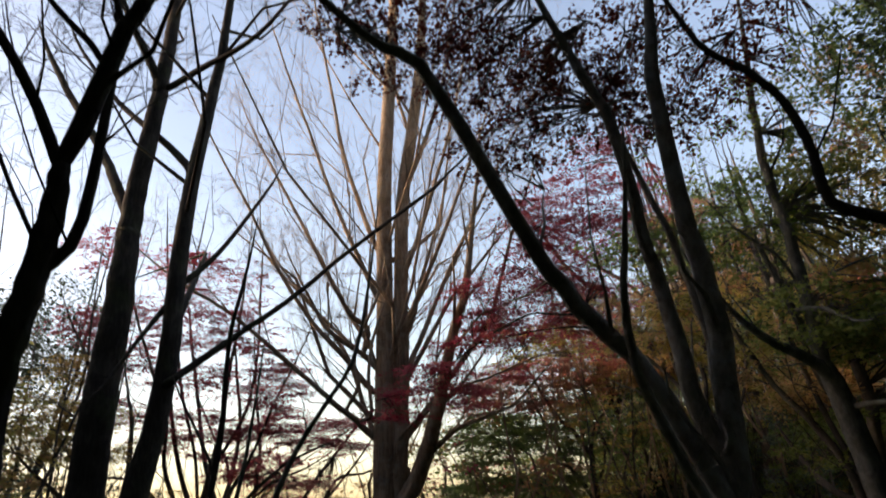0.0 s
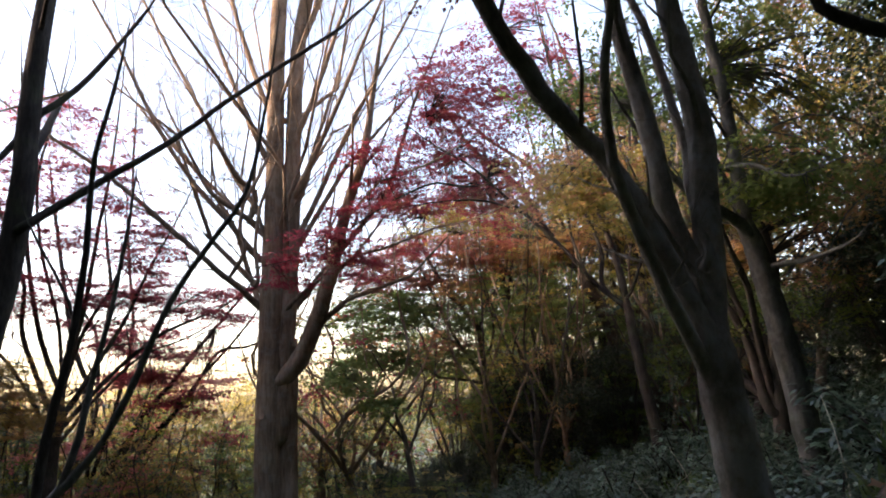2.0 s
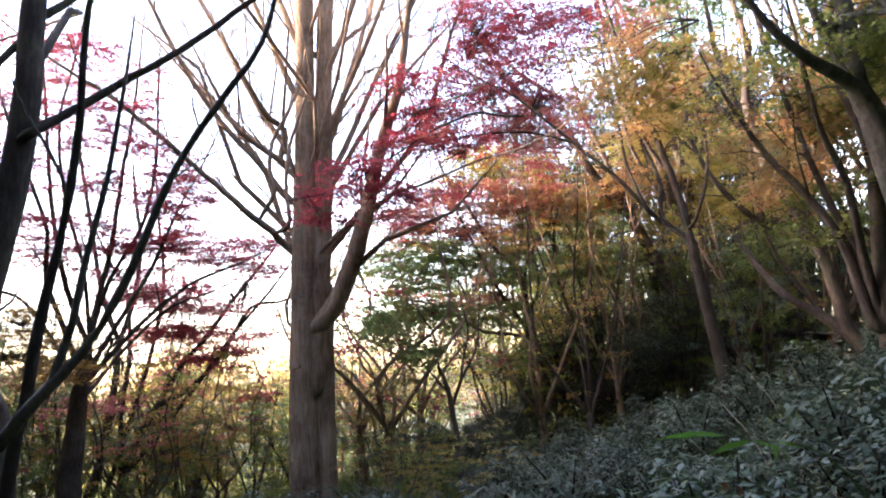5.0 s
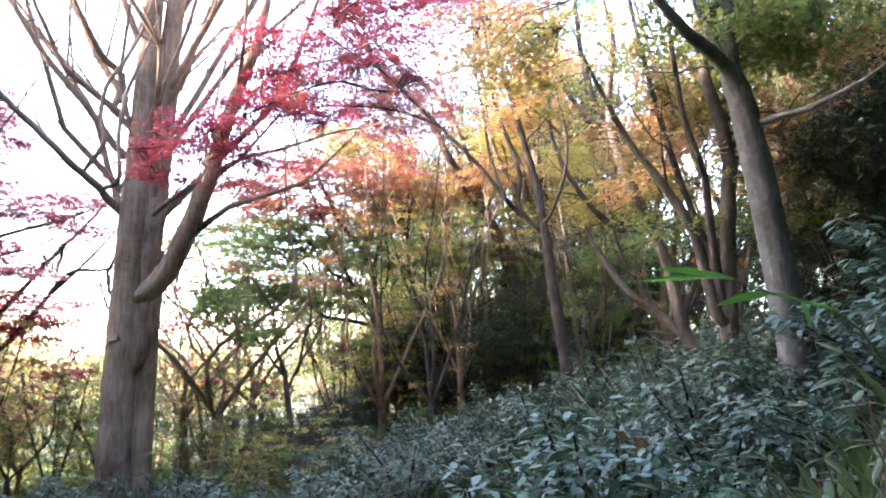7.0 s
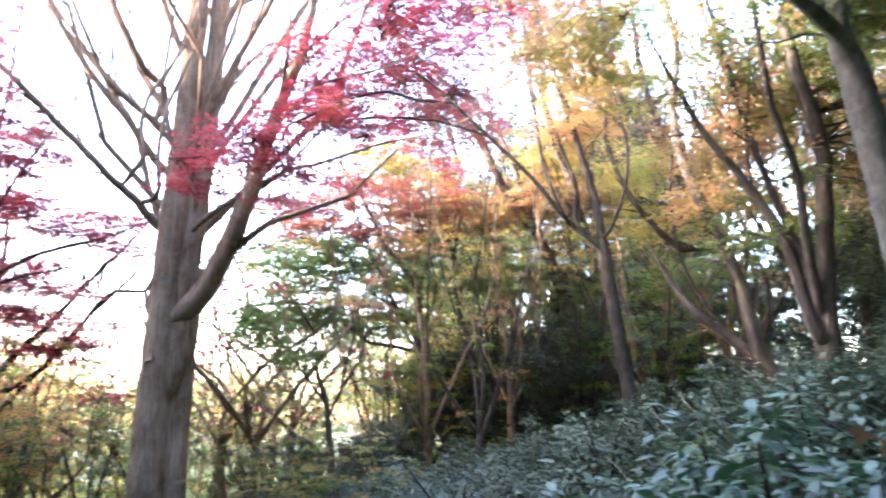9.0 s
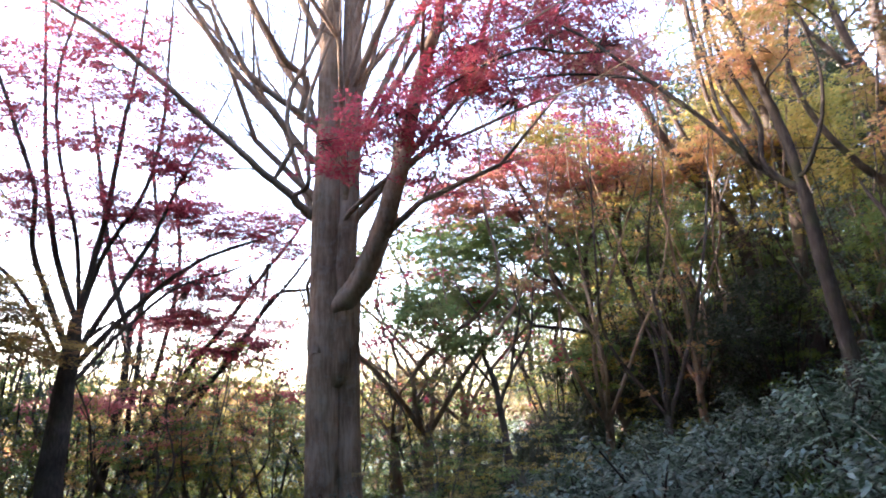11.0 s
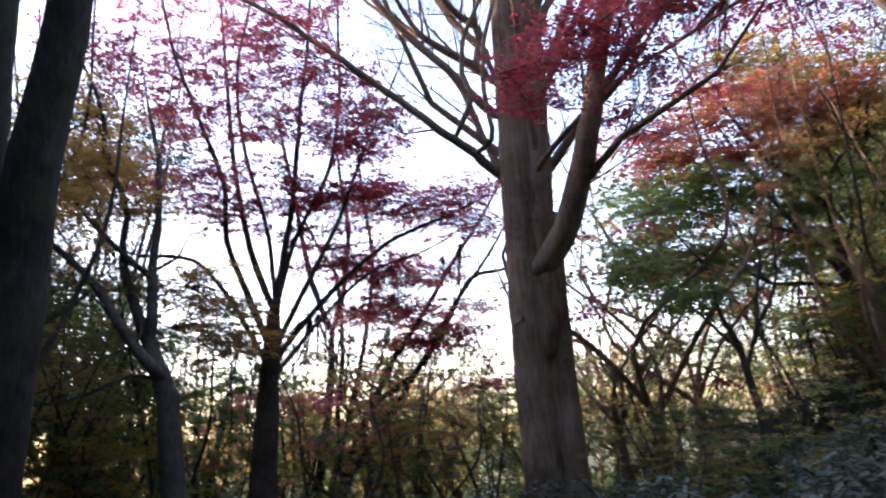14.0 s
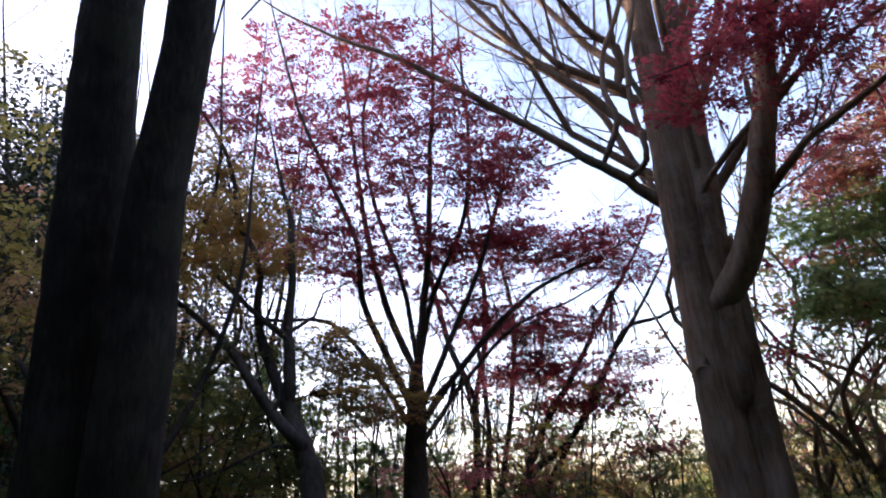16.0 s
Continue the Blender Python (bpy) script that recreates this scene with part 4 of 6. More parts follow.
limb(t, 0.040, 0.013, (1.67, 19.40, 2.98), (1.06, 19.40, 3.41), (0.44, 19.40, 3.71), (-0.17, 19.40, 3.76), (-0.52, 19.40, 3.69))
limb(t, 0.040, 0.016, (2.82, 19.00, 3.21), (3.09, 19.00, 3.73), (3.13, 19.00, 4.38), (2.88, 19.00, 5.29), (2.63, 19.00, 6.08))
limb(t, 0.040, 0.016, (2.29, 19.20, 3.73), (1.78, 19.20, 3.98), (1.25, 19.20, 4.73), (0.75, 19.20, 4.96), (0.38, 19.20, 5.08))
crown(t, LEAF_CORAL, (0.98, 19.40, 5.74), (0.96, 0.90, 0.46), 17)
crown(t, LEAF_CORAL, (2.02, 19.00, 6.11), (0.65, 0.80, 0.46), 12)
crown(t, LEAF_CORAL, (0.31, 19.40, 5.31), (0.47, 0.80, 0.29), 9)
crown(t, LEAF_CORAL, (1.76, 19.40, 5.32), (0.71, 0.80, 0.29), 10)
crown(t, LEAF_LIME, (-0.35, 19.00, 4.6), (0.45, 0.80, 0.35), 9)
crown(t, LEAF_LIME, (0.55, 19.2, 4.95), (0.7, 0.8, 0.3), 12)
crown(t, LEAF_CORAL, (0.0, 19.2, 5.75), (0.6, 0.8, 0.3), 8)
crown(t, LEAF_LIME, (0.17, 19.00, 4.15), (0.55, 0.90, 0.48), 17)
crown(t, LEAF_LIME, (1.26, 19.20, 4.67), (0.76, 0.90, 0.49), 20)
crown(t, LEAF_LIME, (2.28, 19.20, 4.38), (0.64, 0.90, 0.52), 17)
crown(t, LEAF_LIME, (0.62, 19.00, 3.36), (0.91, 0.90, 0.35), 20)
crown(t, LEAF_LIME, (-0.10, 19.00, 3.53), (0.40, 0.90, 0.33), 13)
crown(t, LEAF_LIME, (2.15, 19.00, 3.33), (0.63, 0.90, 0.36), 13)
crown(t, LEAF_CORAL, (2.06, 19.40, 3.75), (0.33, 0.60, 0.21), 4)
crown(t, LEAF_LIME, (2.54, 19.00, 2.27), (0.69, 0.80, 0.32), 10)
crown(t, LEAF_CORAL, (2.75, 19.00, 5.62), (0.59, 0.90, 0.31), 6)
crown(t, LEAF_CORAL, (1.20, 19.00, 6.18), (0.53, 0.90, 0.26), 5)
crown(t, LEAF_RUST, (2.24, 19.00, 5.00), (0.58, 0.90, 0.26), 6)
crown(t, LEAF_CORAL, (3.40, 19.00, 5.99), (0.48, 0.90, 0.32), 6)
crown(t, LEAF_YEL, (2.55, 19.60, 6.93), (0.74, 0.90, 0.30), 6)
crown(t, LEAF_YEL, (1.74, 19.60, 7.14), (0.49, 0.90, 0.27), 5)
finish_tree(t)

t = begin_tree("maple_tree", "slim twin-stemmed maple with green and dull orange leaves", BARK_MAPLE)
t.update(side=6, level=1, leaf=0.074, spray=0.56, thick=0.018, per=110, more=2.5, mess=0.3, droop=0.18)
trunk(t, 0.096, 0.068, (4.37, 19.40, 0.69), (4.15, 19.40, 1.58), (4.01, 19.40, 2.49), (3.93, 19.40, 3.27))
limb(t, 0.060, 0.024, (3.93, 19.40, 3.14), (3.70, 19.40, 4.06), (3.67, 19.40, 4.87), (3.76, 19.40, 5.56), (4.04, 19.40, 6.41), (4.35, 19.40, 7.07))
limb(t, 0.056, 0.022, (4.11, 19.40, 1.97), (4.28, 19.40, 2.88), (4.20, 19.40, 4.08), (4.04, 19.40, 4.88), (3.79, 19.40, 5.28))
limb(t, 0.052, 0.020, (4.33, 19.40, 1.20), (4.58, 19.40, 2.23), (4.52, 19.40, 3.55), (4.43, 19.40, 4.49), (4.60, 19.40, 5.46), (4.89, 19.40, 6.18))
limb(t, 0.040, 0.016, (3.67, 19.40, 4.73), (3.49, 19.40, 5.68), (3.48, 19.40, 6.51), (3.34, 19.40, 7.49))
crown(t, LEAF_LIME, (3.70, 19.40, 4.33), (0.66, 0.90, 0.60), 12)
crown(t, LEAF_LIME, (3.09, 19.40, 5.05), (0.60, 0.90, 0.47), 11)
crown(t, LEAF_RUST, (2.94, 19.40, 6.06), (0.73, 0.90, 0.43), 12)
crown(t, LEAF_RUST, (3.97, 19.40, 5.78), (0.73, 0.90, 0.48), 12)
crown(t, LEAF_RUST, (4.69, 19.20, 6.33), (0.62, 0.90, 0.48), 9)
crown(t, LEAF_LIME, (4.88, 19.40, 5.34), (0.62, 0.90, 0.48), 9)
crown(t, LEAF_LIME, (4.50, 18.80, 4.46), (0.70, 0.90, 0.39), 11)
crown(t, LEAF_YEL, (2.20, 19.00, 7.06), (0.60, 0.90, 0.32), 7)
crown(t, LEAF_YEL, (1.28, 19.40, 6.57), (0.42, 0.90, 0.30), 6)
crown(t, LEAF_YEL, (3.40, 19.00, 6.67), (0.60, 0.90, 0.32), 7)
crown(t, LEAF_LIME, (3.51, 19.40, 2.42), (0.59, 0.90, 0.33), 7)
finish_tree(t)

t = begin_tree("maple_tree", "small crooked maple with forked grey stems and sparse leaves", BARK_MAPLE)
t.update(side=5, level=1, leaf=0.07, more=2.4)
trunk(t, 0.063, 0.042, (0.83, 16.00, 0.67), (0.76, 16.00, 1.33), (0.70, 16.00, 1.72), (0.56, 16.00, 2.11))
limb(t, 0.035, 0.014, (0.57, 16.00, 2.06), (0.52, 16.00, 2.50), (0.49, 16.00, 2.80), (0.29, 16.00, 3.10))
limb(t, 0.038, 0.014, (0.76, 16.00, 1.33), (0.96, 16.00, 1.82), (1.20, 16.00, 2.21), (1.33, 16.00, 2.51), (1.38, 16.00, 2.92))
limb(t, 0.032, 0.011, (0.71, 16.00, 1.62), (0.33, 16.00, 2.11), (0.03, 16.00, 2.50), (-0.22, 16.00, 2.74))
limb(t, 0.032, 0.011, (0.95, 15.80, 1.81), (1.03, 15.80, 2.30), (1.16, 15.80, 2.75), (1.10, 15.80, 3.09))
crown(t, LEAF_LIME, (-0.27, 16.00, 2.79), (0.37, 0.70, 0.25), 7)
crown(t, LEAF_LIME, (0.22, 16.00, 2.31), (0.37, 0.70, 0.21), 6)
crown(t, LEAF_LIME, (-0.59, 16.40, 3.12), (0.34, 0.70, 0.26), 5)
finish_tree(t)



t = begin_tree("maple_tree", "spreading maple with dark trunk and crimson leaves", BARK_MAPLE)
t.update(side=9, level=2, leaf=0.05, spray=0.44, thick=0.014, per=170, more=2.35, mess=0.26, droop=0.12)
trunk(t, 0.235, 0.115, (-6.09, 15.40, -0.41), (-6.01, 15.40, 0.67), (-5.91, 15.40, 1.63), (-5.81, 15.40, 2.46), (-5.76, 15.40, 2.93))
limb(t, 0.063, 0.026, (-5.85, 15.40, 2.38), (-6.18, 15.30, 3.27), (-6.43, 15.20, 4.09), (-6.41, 15.10, 4.99), (-6.80, 15.00, 6.19), (-7.16, 14.90, 7.33), (-7.32, 14.80, 8.27))
limb(t, 0.070, 0.024, (-5.74, 15.40, 2.92), (-5.57, 15.40, 3.74), (-5.36, 15.40, 4.71), (-5.22, 15.40, 5.82), (-5.00, 15.40, 7.17), (-4.92, 15.40, 7.98))
limb(t, 0.058, 0.027, (-5.78, 15.40, 2.93), (-6.28, 15.60, 4.07), (-6.64, 15.80, 5.45), (-6.87, 16.00, 6.83), (-7.10, 16.20, 8.56))
limb(t, 0.057, 0.022, (-5.72, 15.40, 2.45), (-5.15, 15.50, 3.43), (-4.68, 15.60, 4.28), (-4.29, 15.70, 5.27), (-3.89, 15.80, 6.10))
limb(t, 0.057, 0.017, (-5.74, 15.40, 2.24), (-5.02, 16.03, 3.28), (-4.27, 16.68, 4.07), (-3.46, 17.30, 4.53), (-2.99, 17.95, 4.93))
limb(t, 0.050, 0.022, (-5.90, 15.40, 2.13), (-6.39, 15.13, 3.19), (-6.80, 14.87, 3.76), (-7.46, 14.60, 3.89))
limb(t, 0.044, 0.018, (-5.75, 15.40, 1.99), (-5.37, 16.08, 2.79), (-4.73, 16.76, 3.61), (-4.05, 17.44, 3.99))
limb(t, 0.045, 0.026, (-5.74, 15.40, 3.14), (-5.92, 15.53, 4.28), (-6.38, 15.65, 5.86), (-6.55, 15.78, 7.31), (-6.38, 15.90, 8.44))
limb(t, 0.045, 0.025, (-5.70, 15.40, 3.05), (-5.48, 15.62, 4.05), (-4.96, 15.85, 5.16), (-4.80, 16.07, 6.42), (-4.84, 16.30, 7.82))
crown(t, LEAF_CRIM, (-7.68, 15.40, 6.97), (0.64, 1.20, 0.50), 9)
crown(t, LEAF_CRIM, (-7.07, 15.40, 6.17), (0.52, 1.20, 0.47), 9)
crown(t, LEAF_CRIM, (-7.80, 15.40, 5.39), (0.38, 1.20, 0.32), 8)
crown(t, LEAF_CRIM, (-6.19, 15.40, 6.98), (0.80, 1.30, 0.63), 12)
crown(t, LEAF_CRIM, (-4.97, 15.20, 6.97), (0.71, 1.30, 0.55), 12)
crown(t, LEAF_CRIM, (-5.30, 15.20, 5.70), (0.74, 1.30, 0.53), 12)
crown(t, LEAF_CRIM, (-4.21, 15.20, 6.17), (0.51, 1.20, 0.42), 8)
crown(t, LEAF_CRIM, (-4.01, 15.00, 5.29), (0.53, 1.20, 0.27), 10)
crown(t, LEAF_CRIM, (-5.73, 15.20, 4.85), (0.82, 1.20, 0.33), 11)
crown(t, LEAF_CRIM, (-4.91, 16.40, 4.92), (0.82, 1.20, 0.18), 11)
crown(t, LEAF_CRIM, (-3.69, 17.80, 4.87), (0.92, 0.90, 0.26), 13)
crown(t, LEAF_CRIM, (-3.21, 18.00, 4.46), (0.53, 0.80, 0.19), 8)
crown(t, LEAF_CRIM, (-5.05, 18.00, 3.21), (0.89, 1.10, 0.16), 10)
crown(t, LEAF_BLUSH, (-4.52, 19.80, 3.02), (0.65, 0.80, 0.29), 10)
crown(t, LEAF_CRIM, (-5.49, 16.60, 4.31), (0.83, 1.10, 0.14), 9)
crown(t, LEAF_BLUSH, (-6.85, 18.60, 1.72), (0.96, 0.90, 0.21), 9)
crown(t, LEAF_CRIM, (-6.55, 15.20, 4.54), (0.44, 0.90, 0.29), 8)
crown(t, LEAF_CRIM, (-4.48, 17.60, 3.75), (0.86, 1.10, 0.13), 9)
crown(t, LEAF_CRIM, (-6.97, 15.40, 7.62), (0.79, 1.20, 0.44), 8)
crown(t, LEAF_CRIM, (-5.70, 15.40, 8.11), (1.15, 1.30, 0.53), 10)
crown(t, LEAF_CRIM, (-6.36, 15.60, 8.45), (0.72, 1.20, 0.40), 9)
crown(t, LEAF_CRIM, (-4.42, 16.40, 5.95), (0.57, 0.90, 0.27), 9)
crown(t, LEAF_CRIM, (-6.71, 15.40, 5.04), (0.48, 0.90, 0.22), 8)
crown(t, LEAF_CRIM, (-4.60, 16.80, 5.26), (0.57, 0.90, 0.20), 8)
crown(t, LEAF_CRIM, (-5.49, 17.40, 3.79), (0.59, 0.90, 0.17), 7)
crown(t, LEAF_CRIM, (-5.00, 18.00, 3.30), (0.52, 0.90, 0.17), 7)
crown(t, LEAF_CRIM, (-8.31, 15.60, 9.16), (0.80, 1.20, 0.55), 9)
crown(t, LEAF_CRIM, (-4.72, 16.40, 4.73), (0.8, 0.9, 0.15), 9)
crown(t, LEAF_CRIM, (-3.88, 17.00, 4.50), (0.7, 0.9, 0.14), 9)
crown(t, LEAF_CRIM, (-3.12, 17.40, 5.01), (0.5, 0.8, 0.14), 7)
crown(t, LEAF_CRIM, (-5.35, 16.60, 3.98), (0.7, 0.9, 0.15), 8)
crown(t, LEAF_BLUSH, (-4.45, 18.00, 3.62), (0.8, 0.9, 0.16), 8)
crown(t, LEAF_BLUSH, (-3.57, 18.60, 3.11), (0.6, 0.9, 0.16), 6)
crown(t, LEAF_BLUSH, (-5.51, 18.00, 3.15), (0.7, 0.9, 0.16), 6)
crown(t, LEAF_CRIM, (-5.20, 15.60, 4.63), (0.6, 0.8, 0.14), 7)
finish_tree(t)

t = begin_tree("maple_tree", "slender dark maple with a few red leaves", BARK_DARK)
t.update(side=5, level=1, leaf=0.075, spray=0.42, per=70, thick=0.03)
trunk(t, 0.106, 0.081, (-7.66, 19.80, -1.10), (-7.28, 19.80, 0.60), (-7.03, 19.80, 1.92), (-6.90, 19.80, 3.18))
limb(t, 0.071, 0.039, (-6.90, 19.80, 3.18), (-7.32, 19.80, 4.33), (-7.55, 19.80, 5.62), (-7.85, 19.80, 7.40))
limb(t, 0.071, 0.039, (-6.90, 19.80, 3.18), (-6.63, 19.97, 4.25), (-6.54, 20.13, 5.55), (-6.72, 20.30, 6.69))
crown(t, LEAF_RED, (-7.33, 20.00, 1.72), (0.95, 0.90, 0.22), 8)
finish_tree(t)

t = begin_tree("maple_tree", "slender leaning maple with red sprays", BARK_DARK)
t.update(side=5, level=1, leaf=0.075, spray=0.42, per=70, thick=0.03)
trunk(t, 0.101, 0.075, (-6.92, 19.40, -1.07), (-6.55, 19.40, 0.35), (-6.10, 19.40, 1.27), (-5.77, 19.40, 1.67))
limb(t, 0.076, 0.030, (-6.08, 19.40, 1.31), (-5.38, 19.27, 2.38), (-4.59, 19.15, 3.25), (-3.98, 19.02, 4.02), (-3.38, 18.90, 4.67))
limb(t, 0.075, 0.032, (-5.83, 19.40, 1.66), (-5.16, 19.40, 1.98), (-4.42, 19.40, 2.71), (-3.70, 19.40, 3.79), (-3.02, 19.40, 3.91))
limb(t, 0.068, 0.035, (-7.06, 19.40, -0.45), (-6.46, 19.45, 1.41), (-6.04, 19.50, 2.92), (-5.78, 19.55, 4.53), (-5.91, 19.60, 5.91))
limb(t, 0.066, 0.030, (-6.50, 19.40, 0.24), (-5.44, 19.25, 1.42), (-4.63, 19.10, 2.39), (-3.96, 18.95, 3.23), (-3.32, 18.80, 3.87))
limb(t, 0.066, 0.036, (-6.66, 19.40, 0.04), (-6.72, 19.50, 1.44), (-6.59, 19.60, 2.76), (-6.69, 19.70, 4.33), (-7.09, 19.80, 5.03))
crown(t, LEAF_RED, (-5.39, 19.00, 4.26), (0.95, 0.90, 0.22), 18)
crown(t, LEAF_RED, (-4.53, 19.20, 2.76), (0.95, 0.90, 0.22), 14)
crown(t, LEAF_RED, (-5.17, 19.20, 3.34), (0.95, 0.90, 0.22), 12)
crown(t, LEAF_RED, (-3.84, 19.20, 1.78), (0.95, 0.90, 0.22), 5)
crown(t, LEAF_RED, (-4.81, 19.00, 2.49), (0.95, 0.90, 0.22), 10)
finish_tree(t)

t = begin_tree("maple_tree", "crooked dark maple with ochre and olive leaves", BARK_MAPLE)
t.update(side=6, level=1, leaf=0.05, spray=0.5, thick=0.016, per=150, more=3.0, mess=0.28, droop=0.15)
trunk(t, 0.140, 0.110, (-6.03, 13.30, 1.26), (-6.07, 13.30, 1.62), (-6.16, 13.30, 1.88), (-6.27, 13.30, 2.11), (-6.32, 13.30, 2.35))
limb(t, 0.085, 0.035, (-6.33, 13.30, 2.28), (-6.46, 13.30, 2.57), (-6.57, 13.30, 2.86), (-6.73, 13.30, 3.31), (-6.77, 13.30, 3.68), (-6.70, 13.30, 4.04), (-6.85, 13.30, 4.50), (-6.98, 13.30, 4.82))
limb(t, 0.080, 0.030, (-6.32, 13.30, 2.35), (-6.32, 13.33, 2.88), (-6.35, 13.37, 3.31), (-6.30, 13.40, 3.81), (-6.31, 13.43, 4.35), (-6.35, 13.47, 4.84), (-6.47, 13.50, 5.30))
limb(t, 0.090, 0.035, (-6.12, 13.20, 1.90), (-6.44, 13.12, 2.29), (-6.70, 13.05, 2.72), (-6.97, 12.97, 3.17), (-7.40, 12.90, 3.60), (-7.84, 12.90, 3.96))
limb(t, 0.050, 0.020, (-6.35, 13.30, 3.19), (-6.59, 13.24, 3.41), (-6.84, 13.18, 3.67), (-7.11, 13.12, 3.98), (-7.33, 13.06, 4.29), (-7.52, 13.00, 4.56))
limb(t, 0.045, 0.018, (-6.85, 13.30, 4.50), (-7.01, 13.22, 4.88), (-6.99, 13.15, 5.42), (-7.11, 13.07, 5.94), (-7.40, 13.00, 6.54))
limb(t, 0.035, 0.014, (-7.52, 13.00, 4.56), (-7.23, 13.00, 5.11), (-7.09, 13.00, 5.73), (-7.07, 13.00, 6.60), (-7.04, 13.00, 7.42))
limb(t, 0.030, 0.012, (-6.12, 13.30, 1.81), (-6.43, 13.10, 1.91), (-6.91, 12.90, 1.72), (-7.41, 12.90, 1.67))
crown(t, LEAF_OCHRE, (-7.63, 13.00, 4.99), (0.35, 0.80, 0.35), 9)
crown(t, LEAF_OCHRE, (-6.99, 13.20, 4.90), (0.34, 0.80, 0.34), 9)
crown(t, LEAF_OCHRE, (-7.38, 13.20, 5.74), (0.40, 0.80, 0.31), 8)
crown(t, LEAF_OCHRE, (-6.76, 13.20, 4.18), (0.26, 0.80, 0.22), 7)
crown(t, LEAF_OCHRE, (-7.66, 13.00, 4.36), (0.28, 0.80, 0.27), 7)
crown(t, LEAF_RUST, (-6.15, 14.60, 2.95), (0.28, 0.60, 0.19), 6)
crown(t, LEAF_RUST, (-6.0, 14.60, 2.3), (0.27, 0.60, 0.19), 6)
crown(t, LEAF_OLIVE, (-7.19, 13.60, 2.35), (0.47, 0.90, 0.26), 9)
crown(t, LEAF_OLIVE, (-7.89, 13.40, 2.84), (0.35, 0.90, 0.35), 9)
crown(t, LEAF_OLIVE, (-7.09, 13.60, 3.22), (0.34, 0.90, 0.22), 7)
crown(t, LEAF_OLIVE, (-6.60, 13.80, 1.70), (0.39, 0.90, 0.21), 7)
crown(t, LEAF_CRIM, (-7.36, 13.40, 6.63), (0.38, 0.80, 0.34), 7)
crown(t, LEAF_OCHRE, (-6.3, 14.40, 3.3), (0.26, 0.60, 0.33), 6)
crown(t, LEAF_OCHRE, (-6.0, 14.50, 2.6), (0.33, 0.60, 0.28), 7)
finish_tree(t)

t = begin_tree("maple_tree", "grey leaning maple with crimson sprays", BARK_GREY)
t.update(side=6, level=1, length=0.13)
trunk(t, 0.055, 0.030, (-2.51, 6.30, 1.46), (-2.33, 6.30, 1.71), (-2.19, 6.30, 1.89), (-2.00, 6.30, 2.08), (-1.79, 6.30, 2.34))
limb(t, 0.030, 0.016, (-1.79, 6.30, 2.34), (-1.60, 6.30, 2.70), (-1.44, 6.30, 3.10), (-1.26, 6.30, 3.46), (-1.03, 6.30, 3.79), (-0.82, 6.30, 4.08), (-0.72, 6.30, 4.35), (-0.66, 6.30, 4.67))
limb(t, 0.030, 0.012, (-2.07, 6.30, 2.03), (-1.95, 6.30, 2.38), (-1.87, 6.30, 2.82), (-1.76, 6.30, 3.27), (-1.69, 6.30, 3.70))
finish_tree(t)

t = begin_tree("maple_tree", "thin dark bare stem of a young maple", BARK_DARK)
t.update(side=6, level=1, length=0.15)
trunk(t, 0.045, 0.033, (-2.45, 6.60, 1.42), (-2.37, 6.60, 1.88), (-2.29, 6.60, 2.43), (-2.17, 6.60, 3.00))
limb(t, 0.033, 0.018, (-2.17, 6.60, 3.00), (-2.08, 6.60, 3.64), (-2.06, 6.60, 4.11), (-2.03, 6.60, 4.60), (-1.94, 6.60, 4.98))
limb(t, 0.017, 0.009, (-2.13, 6.60, 3.26), (-2.34, 6.75, 3.62), (-2.58, 6.90, 3.97))
finish_tree(t)



# ---- trees grown by rule, for the wood behind ----
def grown_tree(name, label, bark, mats, height, spread, stems, sprays, clear=0.35, leaf=0.09, per=55, group="", spray=0.5, bare=False, side=4, thick=0.07, crook=0.0):
    """A tree at the origin with a forked trunk, rising limbs and layered sprays."""
    t = begin_tree(name, label, bark, group)
    t["side"], t["level"], t["leaf"], t["per"], t["spray"], t["thick"] = side, (2 if bare else 0), leaf, per, spray, thick
    t["up"], t["spread"], t["length"] = 0.3, 0.55, (0.5 if bare else 0.35)
    gz = float(ground_z(0, 0))
    r = (0.006 if bare else 0.013) * height + 0.015
    wob = rng.uniform(-0.25, 0.25, 4) * spread * 0.25
    fork = height * clear
    p = np.array([(0, 0, gz), (wob[0] * 0.5, wob[1] * 0.5, gz + fork * 0.5), (wob[0], wob[1], gz + fork)])
    t["base"] = np.array([0, 0, gz])
    limb(t, r, r * 0.75, *p, name="trunk")
    for i in range(stems):
        a = 2 * np.pi * (i + rng.uniform(0, 0.7)) / stems
        d = np.array([math.cos(a), math.sin(a), 0])
        h = height * rng.uniform(0.8, 1.0)
        start = p[2] - np.array([0, 0, fork * rng.uniform(0, 0.3)])
        reach = spread * rng.uniform(0.55, 1.0)
        k1, k2 = rng.standard_normal((2, 3)) * np.array([1, 1, 0.3]) * crook
        limb(t, r * 0.55, r * 0.14, start, start + d * reach * 0.35 + k1 + np.array([0, 0, (h - fork) * 0.35]), start + d * reach * 0.7 + k2 + np.array([0, 0, (h - fork) * 0.7]), np.array([0, 0, gz + h]) + d * reach * 0.9)
    for i in range(0 if bare else len(mats) * 3):
        m = mats[i % len(mats)]
        a = rng.uniform(0, 2 * np.pi)
        q = spread * rng.uniform(0.1, 0.75)
        z = gz + height * (clear + 0.15 + (0.8 - clear) * (i + 0.5) / (len(mats) * 3))
        crown(t, m, (math.cos(a) * q, math.sin(a) * q, z), (spread * 0.55, spread * 0.55, height * 0.16), max(3, sprays // (len(mats) * 3)))
    return finish_tree(t)


